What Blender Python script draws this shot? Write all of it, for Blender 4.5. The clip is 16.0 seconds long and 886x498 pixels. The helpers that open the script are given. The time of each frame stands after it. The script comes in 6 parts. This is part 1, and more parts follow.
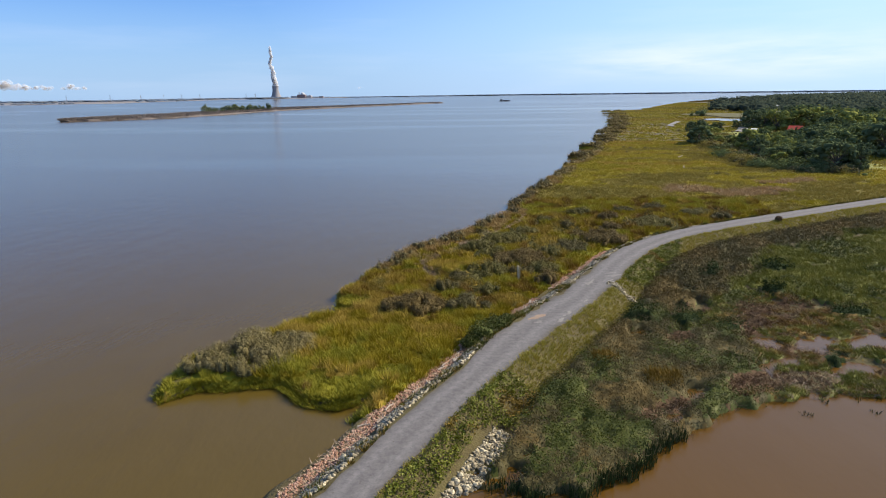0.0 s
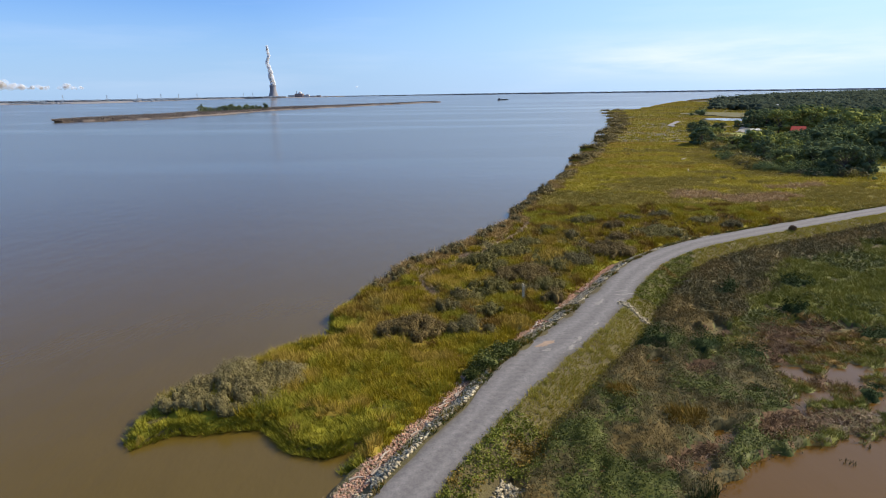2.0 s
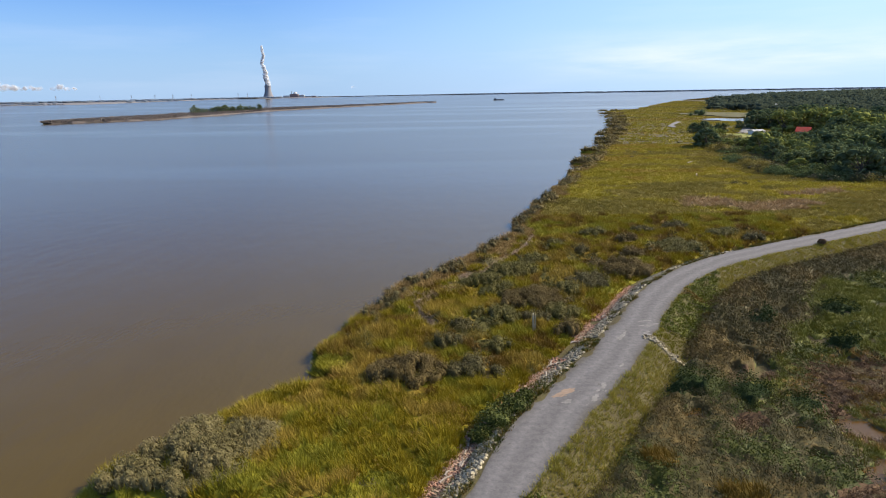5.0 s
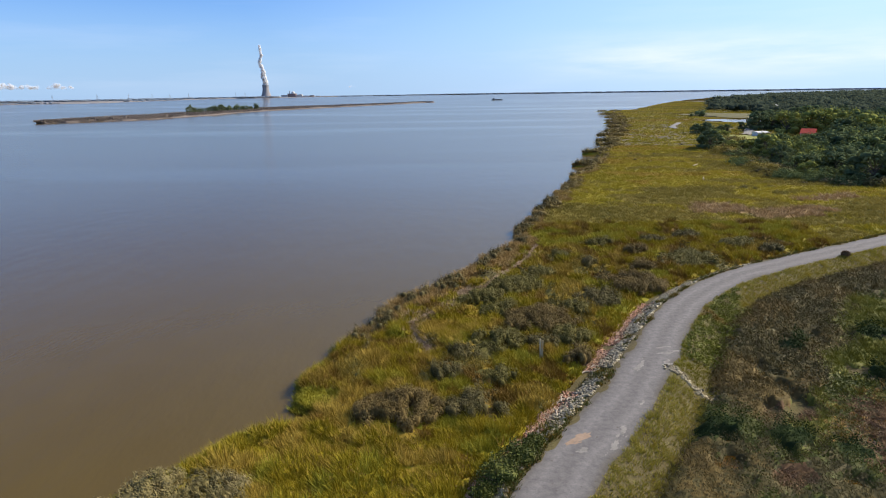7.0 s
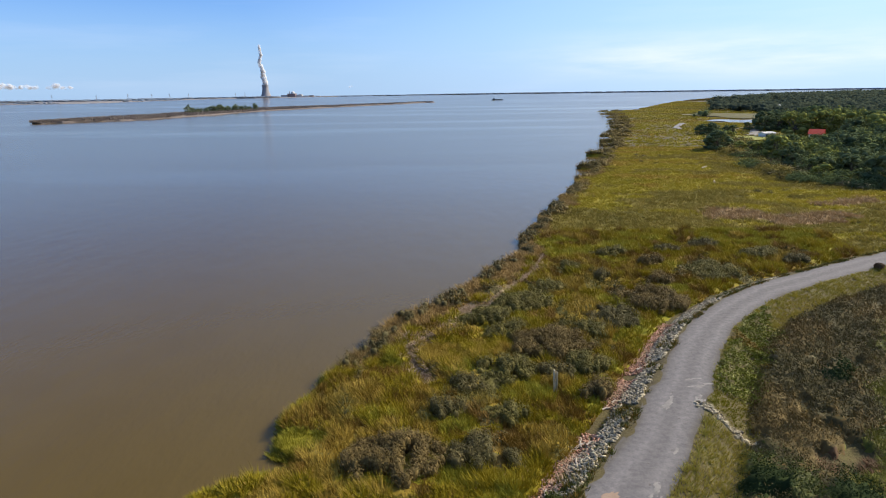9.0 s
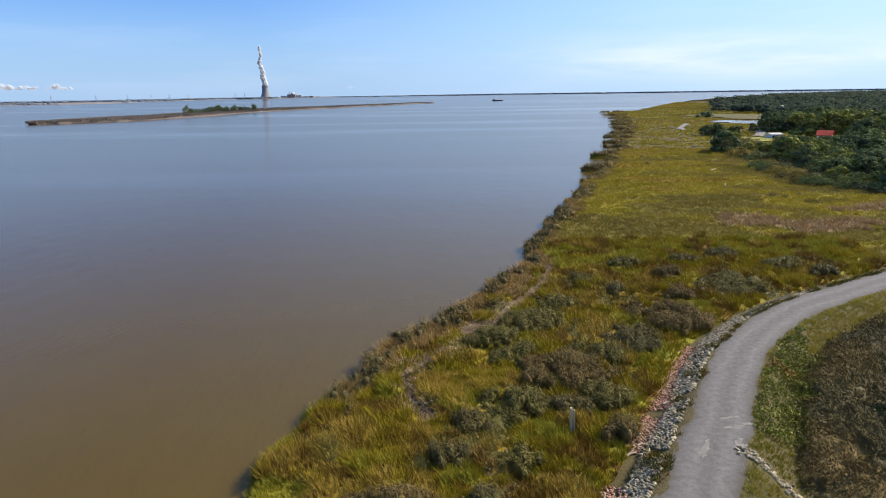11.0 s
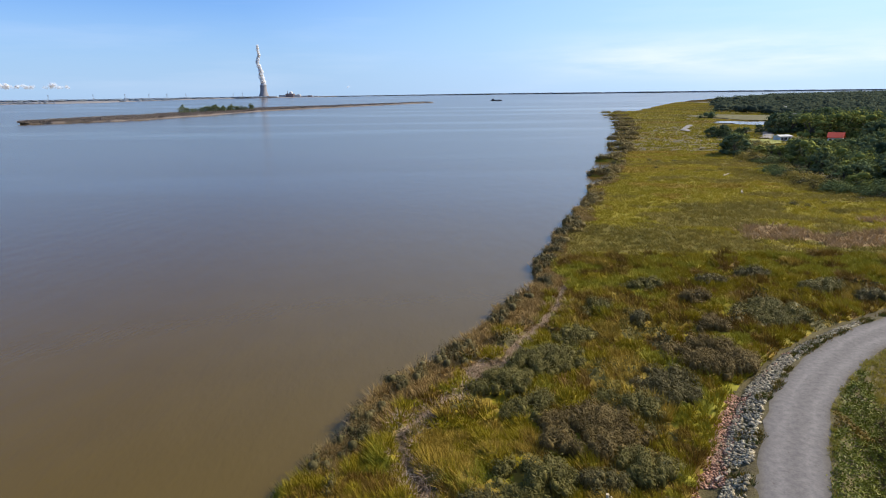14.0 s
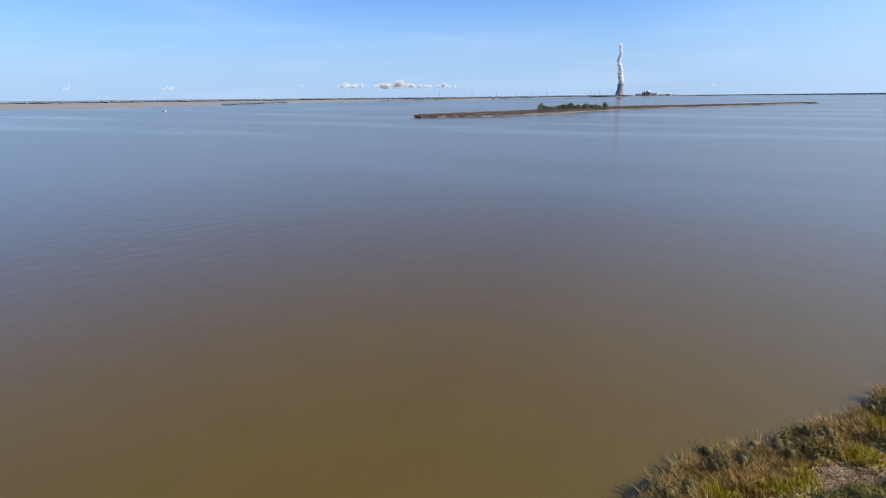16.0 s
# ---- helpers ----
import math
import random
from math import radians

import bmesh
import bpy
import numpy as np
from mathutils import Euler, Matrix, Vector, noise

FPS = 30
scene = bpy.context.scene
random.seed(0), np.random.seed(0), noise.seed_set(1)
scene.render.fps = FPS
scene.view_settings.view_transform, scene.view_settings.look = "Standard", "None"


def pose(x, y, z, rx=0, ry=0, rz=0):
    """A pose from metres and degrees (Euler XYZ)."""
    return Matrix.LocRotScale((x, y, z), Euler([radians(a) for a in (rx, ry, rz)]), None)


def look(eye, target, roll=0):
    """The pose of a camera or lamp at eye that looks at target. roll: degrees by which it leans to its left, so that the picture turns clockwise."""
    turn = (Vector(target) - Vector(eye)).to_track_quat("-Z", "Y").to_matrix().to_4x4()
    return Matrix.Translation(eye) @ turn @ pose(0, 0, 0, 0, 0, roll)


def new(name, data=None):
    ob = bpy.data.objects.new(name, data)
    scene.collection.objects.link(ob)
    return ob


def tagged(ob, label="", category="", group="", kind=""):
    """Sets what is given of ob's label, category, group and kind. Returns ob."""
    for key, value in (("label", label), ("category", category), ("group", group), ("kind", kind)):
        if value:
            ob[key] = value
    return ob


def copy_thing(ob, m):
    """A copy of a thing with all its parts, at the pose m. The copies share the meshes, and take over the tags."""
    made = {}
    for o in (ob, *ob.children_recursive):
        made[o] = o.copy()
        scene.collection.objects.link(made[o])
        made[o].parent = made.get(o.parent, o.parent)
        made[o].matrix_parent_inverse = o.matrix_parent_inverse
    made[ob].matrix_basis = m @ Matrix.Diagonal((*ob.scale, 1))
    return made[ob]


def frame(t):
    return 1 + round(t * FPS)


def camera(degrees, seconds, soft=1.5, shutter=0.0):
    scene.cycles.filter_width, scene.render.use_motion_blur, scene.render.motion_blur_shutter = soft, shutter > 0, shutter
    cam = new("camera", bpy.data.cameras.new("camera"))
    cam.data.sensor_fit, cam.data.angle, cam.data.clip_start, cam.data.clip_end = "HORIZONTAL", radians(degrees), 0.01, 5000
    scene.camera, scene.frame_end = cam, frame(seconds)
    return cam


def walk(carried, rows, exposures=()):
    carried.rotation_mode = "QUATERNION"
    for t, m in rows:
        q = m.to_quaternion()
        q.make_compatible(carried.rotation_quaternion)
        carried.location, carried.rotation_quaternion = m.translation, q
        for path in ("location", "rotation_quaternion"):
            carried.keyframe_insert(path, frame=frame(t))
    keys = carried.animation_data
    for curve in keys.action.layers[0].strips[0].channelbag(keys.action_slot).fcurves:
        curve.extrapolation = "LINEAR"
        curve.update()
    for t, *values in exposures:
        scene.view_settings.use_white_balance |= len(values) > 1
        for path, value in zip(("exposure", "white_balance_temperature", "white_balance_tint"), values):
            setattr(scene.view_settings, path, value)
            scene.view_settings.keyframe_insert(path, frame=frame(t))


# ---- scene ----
cam = camera(74.9, 16.0, 1.0)
PATH = [
    (0, (0.988, -0.406, 25.058), (0.935, 1.525, 24.542), -0.7),
    (0.5, (0.931, 0.806, 25.316), (0.88, 2.737, 24.798), -0.7),
    (1, (0.826, 2.039, 25.611), (0.777, 3.97, 25.091), -0.7),
    (1.5, (0.74, 3.319, 25.874), (0.693, 5.25, 25.354), -0.7),
    (2, (0.671, 4.664, 26.068), (0.624, 6.594, 25.548), -0.8),
    (2.5, (0.519, 6.032, 26.234), (0.475, 7.963, 25.714), -0.9),
    (3, (0.449, 7.564, 26.366), (0.407, 9.495, 25.847), -1.0),
    (3.5, (0.329, 9.134, 26.432), (0.289, 11.065, 25.912), -1.0),
    (4, (0.237, 10.665, 26.459), (0.199, 12.596, 25.939), -1.0),
    (6.5, (0.139, 18.754, 26.538), (0.111, 20.685, 26.017), -0.8),
    (7, (0.141, 20.4, 26.603), (0.114, 22.331, 26.082), -0.8),
    (7.5, (0.133, 22.105, 26.611), (0.106, 24.036, 26.089), -0.8),
    (8, (0.1, 23.809, 26.582), (0.071, 25.74, 26.062), -0.8),
    (8.5, (0.035, 25.463, 26.565), (0.006, 27.394, 26.045), -0.8),
    (9, (-0.052, 27.174, 26.531), (-0.079, 29.105, 26.01), -0.8),
    (11.5, (-0.222, 35.433, 26.229), (-0.249, 37.364, 25.711), -0.8),
    (12, (-0.315, 37.1, 26.216), (-0.341, 39.031, 25.697), -0.7),
    (12.5, (-0.357, 38.678, 26.222), (-0.383, 40.609, 25.702), -0.7),
    (13, (-0.41, 40.277, 26.322), (-0.435, 42.208, 25.802), -0.7),
    (13.5, (-0.486, 41.734, 26.524), (-0.509, 43.665, 26.003), -0.7),
    (14, (-0.587, 43.171, 26.651), (-0.609, 45.102, 26.131), -0.7),
    (14.5, (-0.619, 44.659, 26.758), (-0.686, 46.589, 26.238), -0.7),
    (15, (-0.587, 46.224, 26.863), (-0.911, 48.129, 26.347), -0.8),
    (15.5, (-0.969, 47.886, 26.982), (-1.646, 49.697, 26.469), -0.7),
    (16, (-1.364, 49.483, 26.997), (-2.438, 51.091, 26.484), -0.5),
]
walk(cam, [(t, look(eye, aim, roll)) for t, eye, aim, roll in PATH], [(0, 0.58)])

# ---- world, sun ----
SUN_EL, SUN_AZ = 36.0, 70.0  # degrees above the horizon; degrees to the right of straight ahead
sun_dir = Vector((math.sin(radians(SUN_AZ)) * math.cos(radians(SUN_EL)),
                  math.cos(radians(SUN_AZ)) * math.cos(radians(SUN_EL)), math.sin(radians(SUN_EL))))
sun_data = bpy.data.lights.new("sun", "SUN")
sun_data.energy, sun_data.angle, sun_data.color = 5.0, radians(0.53), (1.0, 0.87, 0.69)
sun = new("sun", sun_data)
sun.matrix_world = look(sun_dir * 100, (0, 0, 0))

world = bpy.data.worlds.new("sky")
scene.world = world
world.use_nodes = True
wn, wl = world.node_tree.nodes, world.node_tree.links
wn.clear()
w_out, w_bg = wn.new("ShaderNodeOutputWorld"), wn.new("ShaderNodeBackground")
w_sky, w_mix = wn.new("ShaderNodeTexSky"), wn.new("ShaderNodeMixRGB")
w_sky.sky_type, w_sky.sun_disc = "NISHITA", False
w_sky.sun_elevation, w_sky.sun_rotation = radians(SUN_EL), radians(SUN_AZ)
w_sky.air_density, w_sky.dust_density, w_sky.ozone_density = 1.0, 0.3, 3.0
w_co, w_map, w_noise = wn.new("ShaderNodeTexCoord"), wn.new("ShaderNodeMapping"), wn.new("ShaderNodeTexNoise")
w_ramp = wn.new("ShaderNodeValToRGB")
w_map.inputs["Scale"].default_value = (1.6, 1.6, 16.0)
w_noise.inputs["Scale"].default_value, w_noise.inputs["Detail"].default_value = 1.7, 7.0
w_noise.inputs["Roughness"].default_value = 0.55
w_ramp.color_ramp.elements[0].position, w_ramp.color_ramp.elements[1].position = 0.50, 0.82
w_ramp.color_ramp.elements[0].color, w_ramp.color_ramp.elements[1].color = (0, 0, 0, 1), (0.1, 0.1, 0.1, 1)
w_mix.inputs["Color2"].default_value = (9.6, 9.5, 10.2, 1)
wl.new(w_co.outputs["Generated"], w_map.inputs["Vector"])
wl.new(w_map.outputs["Vector"], w_noise.inputs["Vector"])
wl.new(w_noise.outputs["Fac"], w_ramp.inputs["Fac"])
w_parts, w_cir, w_cmap = wn.new("ShaderNodeSeparateXYZ"), wn.new("ShaderNodeTexNoise"), wn.new("ShaderNodeMapping")
wl.new(w_co.outputs["Generated"], w_parts.inputs["Vector"])
w_cmap.inputs["Scale"].default_value = (4.0, 4.0, 30.0)
w_cir.inputs["Scale"].default_value, w_cir.inputs["Detail"].default_value, w_cir.inputs["Roughness"].default_value = 1.3, 6.0, 0.55
wl.new(w_co.outputs["Generated"], w_cmap.inputs["Vector"])
wl.new(w_cmap.outputs["Vector"], w_cir.inputs["Vector"])
w_veil = None
for source, lo, hi in ((w_parts.outputs["Z"], 0.004, 0.045), (w_parts.outputs["Z"], 0.105, 0.045), (w_parts.outputs["X"], 0.06, 0.32), (w_parts.outputs["X"], 0.85, 0.5), (w_cir.outputs["Fac"], 0.15, 0.8)):
    band = wn.new("ShaderNodeMapRange")
    band.interpolation_type = "SMOOTHSTEP"
    band.inputs[1].default_value, band.inputs[2].default_value = lo, hi
    wl.new(source, band.inputs[0])
    if w_veil is not None:
        both = wn.new("ShaderNodeMath")
        both.operation = "MULTIPLY"
        wl.new(w_veil, both.inputs[0])
        wl.new(band.outputs[0], both.inputs[1])
        w_veil = both.outputs[0]
    else:
        w_veil = band.outputs[0]
w_part, w_sum = wn.new("ShaderNodeMath"), wn.new("ShaderNodeMath")
w_part.operation, w_sum.operation = "MULTIPLY", "ADD"
w_part.inputs[1].default_value = 0.55
wl.new(w_veil, w_part.inputs[0])
wl.new(w_part.outputs[0], w_sum.inputs[0])
wl.new(w_ramp.outputs["Color"], w_sum.inputs[1])
wl.new(w_sum.outputs[0], w_mix.inputs["Fac"])
w_tint = wn.new("ShaderNodeMixRGB")
w_tint.blend_type = "MULTIPLY"
w_tint.inputs["Fac"].default_value = 1.0
w_tint.inputs["Color2"].default_value = (0.565, 0.868, 1.37, 1)
wl.new(w_sky.outputs["Color"], w_tint.inputs["Color1"])
w_sep, w_fall, w_haze = wn.new("ShaderNodeSeparateXYZ"), wn.new("ShaderNodeValToRGB"), wn.new("ShaderNodeMixRGB")
w_fall.color_ramp.interpolation = "EASE"
w_fall.color_ramp.elements[0].position, w_fall.color_ramp.elements[1].position = 0.0, 0.19
w_fall.color_ramp.elements[0].color, w_fall.color_ramp.elements[1].color = (0.85, 0.85, 0.85, 1), (0, 0, 0, 1)
w_haze.inputs["Color2"].default_value = (3.45, 5.05, 7.45, 1)
wl.new(w_co.outputs["Generated"], w_sep.inputs["Vector"])
wl.new(w_sep.outputs["Z"], w_fall.inputs["Fac"])
wl.new(w_fall.outputs["Color"], w_haze.inputs["Fac"])
wl.new(w_tint.outputs["Color"], w_haze.inputs["Color1"])
w_dot, w_glow, w_sunny = wn.new("ShaderNodeVectorMath"), wn.new("ShaderNodeMapRange"), wn.new("ShaderNodeMixRGB")
w_dot.operation = "DOT_PRODUCT"
w_dot.inputs[1].default_value = sun_dir
w_glow.inputs[1].default_value, w_glow.inputs[2].default_value = 0.1, 0.95
w_glow.inputs[3].default_value, w_glow.inputs[4].default_value = 0.0, 0.75
w_sunny.inputs["Color2"].default_value = (6.1, 8.05, 10.6, 1)
wl.new(w_co.outputs["Generated"], w_dot.inputs[0])
wl.new(w_dot.outputs["Value"], w_glow.inputs[0])
wl.new(w_glow.outputs[0], w_sunny.inputs["Fac"])
wl.new(w_haze.outputs["Color"], w_sunny.inputs["Color1"])
wl.new(w_sunny.outputs["Color"], w_mix.inputs["Color1"])
wl.new(w_mix.outputs["Color"], w_bg.inputs["Color"])
w_bg.inputs["Strength"].default_value = 0.083
wl.new(w_bg.outputs["Background"], w_out.inputs["Surface"])


# ---- materials ----
def material(name, stops, scale=1.0, fine=8.0, rough=0.8, bump=0.0, bump_scale=20.0, island=0.0, leafy=0.0, spec=0.3, per_object=0.0, metal=0.0):
    """Colours along a ramp, spread by a coarse and a fine noise at real size; island: share of chance from piece to piece."""
    m = bpy.data.materials.new(name)
    m.use_nodes = True
    n, l = m.node_tree.nodes, m.node_tree.links
    bsdf = n["Principled BSDF"]
    geo = n.new("ShaderNodeNewGeometry")
    a, b = n.new("ShaderNodeTexNoise"), n.new("ShaderNodeTexNoise")
    a.inputs["Scale"].default_value, a.inputs["Detail"].default_value = scale, 4.0
    b.inputs["Scale"].default_value, b.inputs["Detail"].default_value = fine, 3.0
    l.new(geo.outputs["Position"], a.inputs["Vector"])
    l.new(geo.outputs["Position"], b.inputs["Vector"])
    mix = n.new("ShaderNodeMix")
    mix.inputs[0].default_value = 0.4
    l.new(a.outputs["Fac"], mix.inputs[2])
    l.new(b.outputs["Fac"], mix.inputs[3])
    value = mix.outputs[0]
    stretch = n.new("ShaderNodeMapRange")
    stretch.inputs[1].default_value, stretch.inputs[2].default_value = 0.3, 0.7
    l.new(value, stretch.inputs[0])
    value = stretch.outputs[0]
    if island or per_object:
        chance = n.new("ShaderNodeMix")
        chance.inputs[0].default_value = island or per_object
        l.new(value, chance.inputs[2])
        if island:
            l.new(geo.outputs["Random Per Island"], chance.inputs[3])
        else:
            info = n.new("ShaderNodeObjectInfo")
            l.new(info.outputs["Random"], chance.inputs[3])
        value = chance.outputs[0]
    ramp = n.new("ShaderNodeValToRGB")
    els = ramp.color_ramp.elements
    for i, c in enumerate(stops):
        e = els[i] if i < 2 else els.new(1.0)
        e.color = (*c, 1)
    for i, e in enumerate(list(els)):
        e.position = i / (len(stops) - 1)
    for i, c in enumerate(stops):
        els[i].color = (*c, 1)
    l.new(value, ramp.inputs["Fac"])
    l.new(ramp.outputs["Color"], bsdf.inputs["Base Color"])
    bsdf.inputs["Roughness"].default_value = rough
    bsdf.inputs["Specular IOR Level"].default_value = spec
    bsdf.inputs["Metallic"].default_value = metal
    if bump:
        c = n.new("ShaderNodeTexNoise")
        c.inputs["Scale"].default_value, c.inputs["Detail"].default_value = bump_scale, 5.0
        l.new(geo.outputs["Position"], c.inputs["Vector"])
        bm_node = n.new("ShaderNodeBump")
        bm_node.inputs["Strength"].default_value, bm_node.inputs["Distance"].default_value = bump, 1.0 / bump_scale
        l.new(c.outputs["Fac"], bm_node.inputs["Height"])
        l.new(bm_node.outputs["Normal"], bsdf.inputs["Normal"])
    if leafy:
        tr, blend = n.new("ShaderNodeBsdfTranslucent"), n.new("ShaderNodeMixShader")
        blend.inputs[0].default_value = leafy
        l.new(ramp.outputs["Color"], tr.inputs["Color"])
        l.new(bsdf.outputs[0], blend.inputs[1])
        l.new(tr.outputs[0], blend.inputs[2])
        l.new(blend.outputs[0], n["Material Output"].inputs["Surface"])
    return m


def water_material(name, mud_a, mud_b, wave, rough):
    m = material(name, [mud_a, mud_b], scale=0.012, fine=0.15, rough=rough, spec=0.5)
    n, l = m.node_tree.nodes, m.node_tree.links
    bsdf = n["Principled BSDF"]
    bsdf.inputs["IOR"].default_value = 1.33
    geo = n.new("ShaderNodeNewGeometry")
    big, small = n.new("ShaderNodeTexNoise"), n.new("ShaderNodeTexNoise")
    big.inputs["Scale"].default_value, big.inputs["Detail"].default_value = 0.35, 4.0
    small.inputs["Scale"].default_value, small.inputs["Detail"].default_value = 2.2, 4.0
    mp = n.new("ShaderNodeMapping")
    mp.inputs["Scale"].default_value = (1.0, 0.45, 1.0)
    mp.inputs["Rotation"].default_value = (0, 0, 0.5)
    l.new(geo.outputs["Position"], mp.inputs["Vector"])
    l.new(mp.outputs["Vector"], big.inputs["Vector"])
    l.new(mp.outputs["Vector"], small.inputs["Vector"])
    b1, b2 = n.new("ShaderNodeBump"), n.new("ShaderNodeBump")
    b1.inputs["Strength"].default_value, b1.inputs["Distance"].default_value = 1.0, 0.25 * wave
    b2.inputs["Strength"].default_value, b2.inputs["Distance"].default_value = 1.0, 0.05 * wave
    l.new(big.outputs["Fac"], b1.inputs["Height"])
    l.new(small.outputs["Fac"], b2.inputs["Height"])
    l.new(b1.outputs["Normal"], b2.inputs["Normal"])
    l.new(b2.outputs["Normal"], bsdf.inputs["Normal"])
    wind, mp2, spread = n.new("ShaderNodeTexNoise"), n.new("ShaderNodeMapping"), n.new("ShaderNodeMapRange")
    mp2.inputs["Scale"].default_value = (0.0016, 0.008, 1.0)
    wind.inputs["Scale"].default_value, wind.inputs["Detail"].default_value = 1.0, 5.0
    spread.inputs[1].default_value, spread.inputs[2].default_value = 0.5, 0.75
    spread.inputs[3].default_value, spread.inputs[4].default_value = rough * 1.04, rough * 0.6
    l.new(geo.outputs["Position"], mp2.inputs["Vector"])
    l.new(mp2.outputs["Vector"], wind.inputs["Vector"])
    l.new(wind.outputs["Fac"], spread.inputs[0])
    l.new(spread.outputs[0], bsdf.inputs["Roughness"])
    return m


M_SOIL = material("marsh soil", [(0.05, 0.038, 0.018), (0.085, 0.068, 0.026), (0.115, 0.10, 0.035)], 0.25, 3.0, 0.95, 0.6, 6.0)
M_GRAVEL = material("gravel", [(0.09, 0.085, 0.085), (0.128, 0.12, 0.117), (0.165, 0.153, 0.146)], 2.2, 9.0, 0.95, 0.5, 30.0)


def worn_gravel(m):
    """Two paler wheel tracks, a browner strip of fines at each edge, dark specks of litter."""
    n, l = m.node_tree.nodes, m.node_tree.links
    bsdf = n["Principled BSDF"]
    base = bsdf.inputs["Base Color"].links[0].from_socket
    at, geo, curve = n.new("ShaderNodeAttribute"), n.new("ShaderNodeNewGeometry"), n.new("ShaderNodeValToRGB")
    at.attribute_name = "across"
    rows = ((0.0, 0.75), (0.1, 0.95), (0.3, 1.22), (0.44, 0.98), (0.55, 0.95), (0.72, 1.2), (0.88, 0.95), (1.0, 0.72))
    els = curve.color_ramp.elements
    for i, (p, v) in enumerate(rows):
        e = els[i] if i < 2 else els.new(p)
        e.position = p
    for e, (p, v) in zip(els, rows):
        e.color = (v * 0.5, v * 0.5 * (1.0 if 0.05 < p < 0.95 else 0.96), v * 0.5 * (1.0 if 0.05 < p < 0.95 else 0.82), 1)
    wander, shift, add = n.new("ShaderNodeTexNoise"), n.new("ShaderNodeMapRange"), n.new("ShaderNodeMath")
    wander.inputs["Scale"].default_value, wander.inputs["Detail"].default_value = 0.1, 1.5
    shift.inputs[3].default_value, shift.inputs[4].default_value = -0.16, 0.16
    l.new(geo.outputs["Position"], wander.inputs["Vector"])
    l.new(wander.outputs["Fac"], shift.inputs[0])
    l.new(at.outputs["Fac"], add.inputs[0])
    l.new(shift.outputs[0], add.inputs[1])
    l.new(add.outputs[0], curve.inputs["Fac"])
    times, double = n.new("ShaderNodeMixRGB"), n.new("ShaderNodeMixRGB")
    times.blend_type, double.blend_type = "MULTIPLY", "ADD"
    times.inputs["Fac"].default_value = double.inputs["Fac"].default_value = 1.0
    l.new(base, times.inputs["Color1"])
    l.new(curve.outputs["Color"], times.inputs["Color2"])
    l.new(times.outputs["Color"], double.inputs["Color1"])
    l.new(times.outputs["Color"], double.inputs["Color2"])
    speck, cut, dark = n.new("ShaderNodeTexNoise"), n.new("ShaderNodeMapRange"), n.new("ShaderNodeMixRGB")
    speck.inputs["Scale"].default_value, speck.inputs["Detail"].default_value = 3.2, 3.0
    cut.inputs[1].default_value, cut.inputs[2].default_value, cut.inputs[4].default_value = 0.66, 0.74, 0.5
    l.new(geo.outputs["Position"], speck.inputs["Vector"])
    l.new(speck.outputs["Fac"], cut.inputs[0])
    l.new(cut.outputs[0], dark.inputs["Fac"])
    dark.inputs["Color2"].default_value = (0.06, 0.05, 0.03, 1)
    l.new(double.outputs["Color"], dark.inputs["Color1"])
    l.new(dark.outputs["Color"], bsdf.inputs["Base Color"])


worn_gravel(M_GRAVEL)
M_PALE = material("pale fines", [(0.1344, 0.126, 0.1148), (0.2016, 0.189, 0.1722), (0.2772, 0.2604, 0.2378)], 2.0, 18.0, 0.95, 0.4, 30.0)
M_CLAY = material("clay stain", [(0.22, 0.15, 0.10), (0.30, 0.22, 0.16)], 2.0, 18.0, 0.95, 0.4, 30.0)
M_RIVER = water_material("river water", (0.076, 0.051, 0.009), (0.088, 0.060, 0.012), 0.25, 0.2)
M_POND = water_material("pond water", (0.080, 0.040, 0.005), (0.092, 0.047, 0.007), 0.12, 0.14)
M_FRESH = material("fresh green leaf", [(0.0771, 0.0879, 0.0162), (0.1597, 0.1612, 0.0283), (0.2479, 0.2293, 0.0527)], 0.3, 1.5, 0.6, spec=0.12, island=0.22, leafy=0.1)
M_MARSHGREEN = material("marsh shrub leaf", [(0.0407, 0.0499, 0.0102), (0.0772, 0.0888, 0.0179), (0.1193, 0.1249, 0.0306)], 0.3, 1.5, 0.6, spec=0.12, island=0.22, leafy=0.1)
M_RUSH = material("dark rush", [(0.02, 0.032, 0.011), (0.045, 0.065, 0.022)], 0.5, 2.0, 0.85, spec=0.05, island=0.5, leafy=0.1)
M_TAN = material("tan reedy leaf", [(0.075, 0.066, 0.026), (0.165, 0.138, 0.055), (0.27, 0.215, 0.1)], 0.4, 1.5, 0.7, spec=0.12, island=0.25, leafy=0.1)
M_CORD = material("cordgrass", [(0.1239, 0.1061, 0.0084), (0.2099, 0.1718, 0.0115), (0.2749, 0.2154, 0.0169), (0.3148, 0.228, 0.0245)], 0.05, 0.7, 0.65, island=0.3, leafy=0.15, spec=0.08)
M_OLIVEGRASS = material("olive rush", [(0.0797, 0.0538, 0.0102), (0.1424, 0.0898, 0.0159), (0.2221, 0.1306, 0.0284)], 0.16, 0.9, 0.7, island=0.3, leafy=0.15, spec=0.08)
M_MAUVE = material("mauve reed head", [(0.2178, 0.1472, 0.06769), (0.3366, 0.2327, 0.1173), (0.4257, 0.304, 0.1625)], 0.2, 1.0, 0.8, island=0.5, leafy=0.1, spec=0.08)
M_BANKFAR = material("bank tuft", [(0.1015, 0.077, 0.03), (0.174, 0.133, 0.048), (0.2465, 0.196, 0.072)], 0.2, 1.0, 0.7, island=0.5, leafy=0.15, spec=0.08)
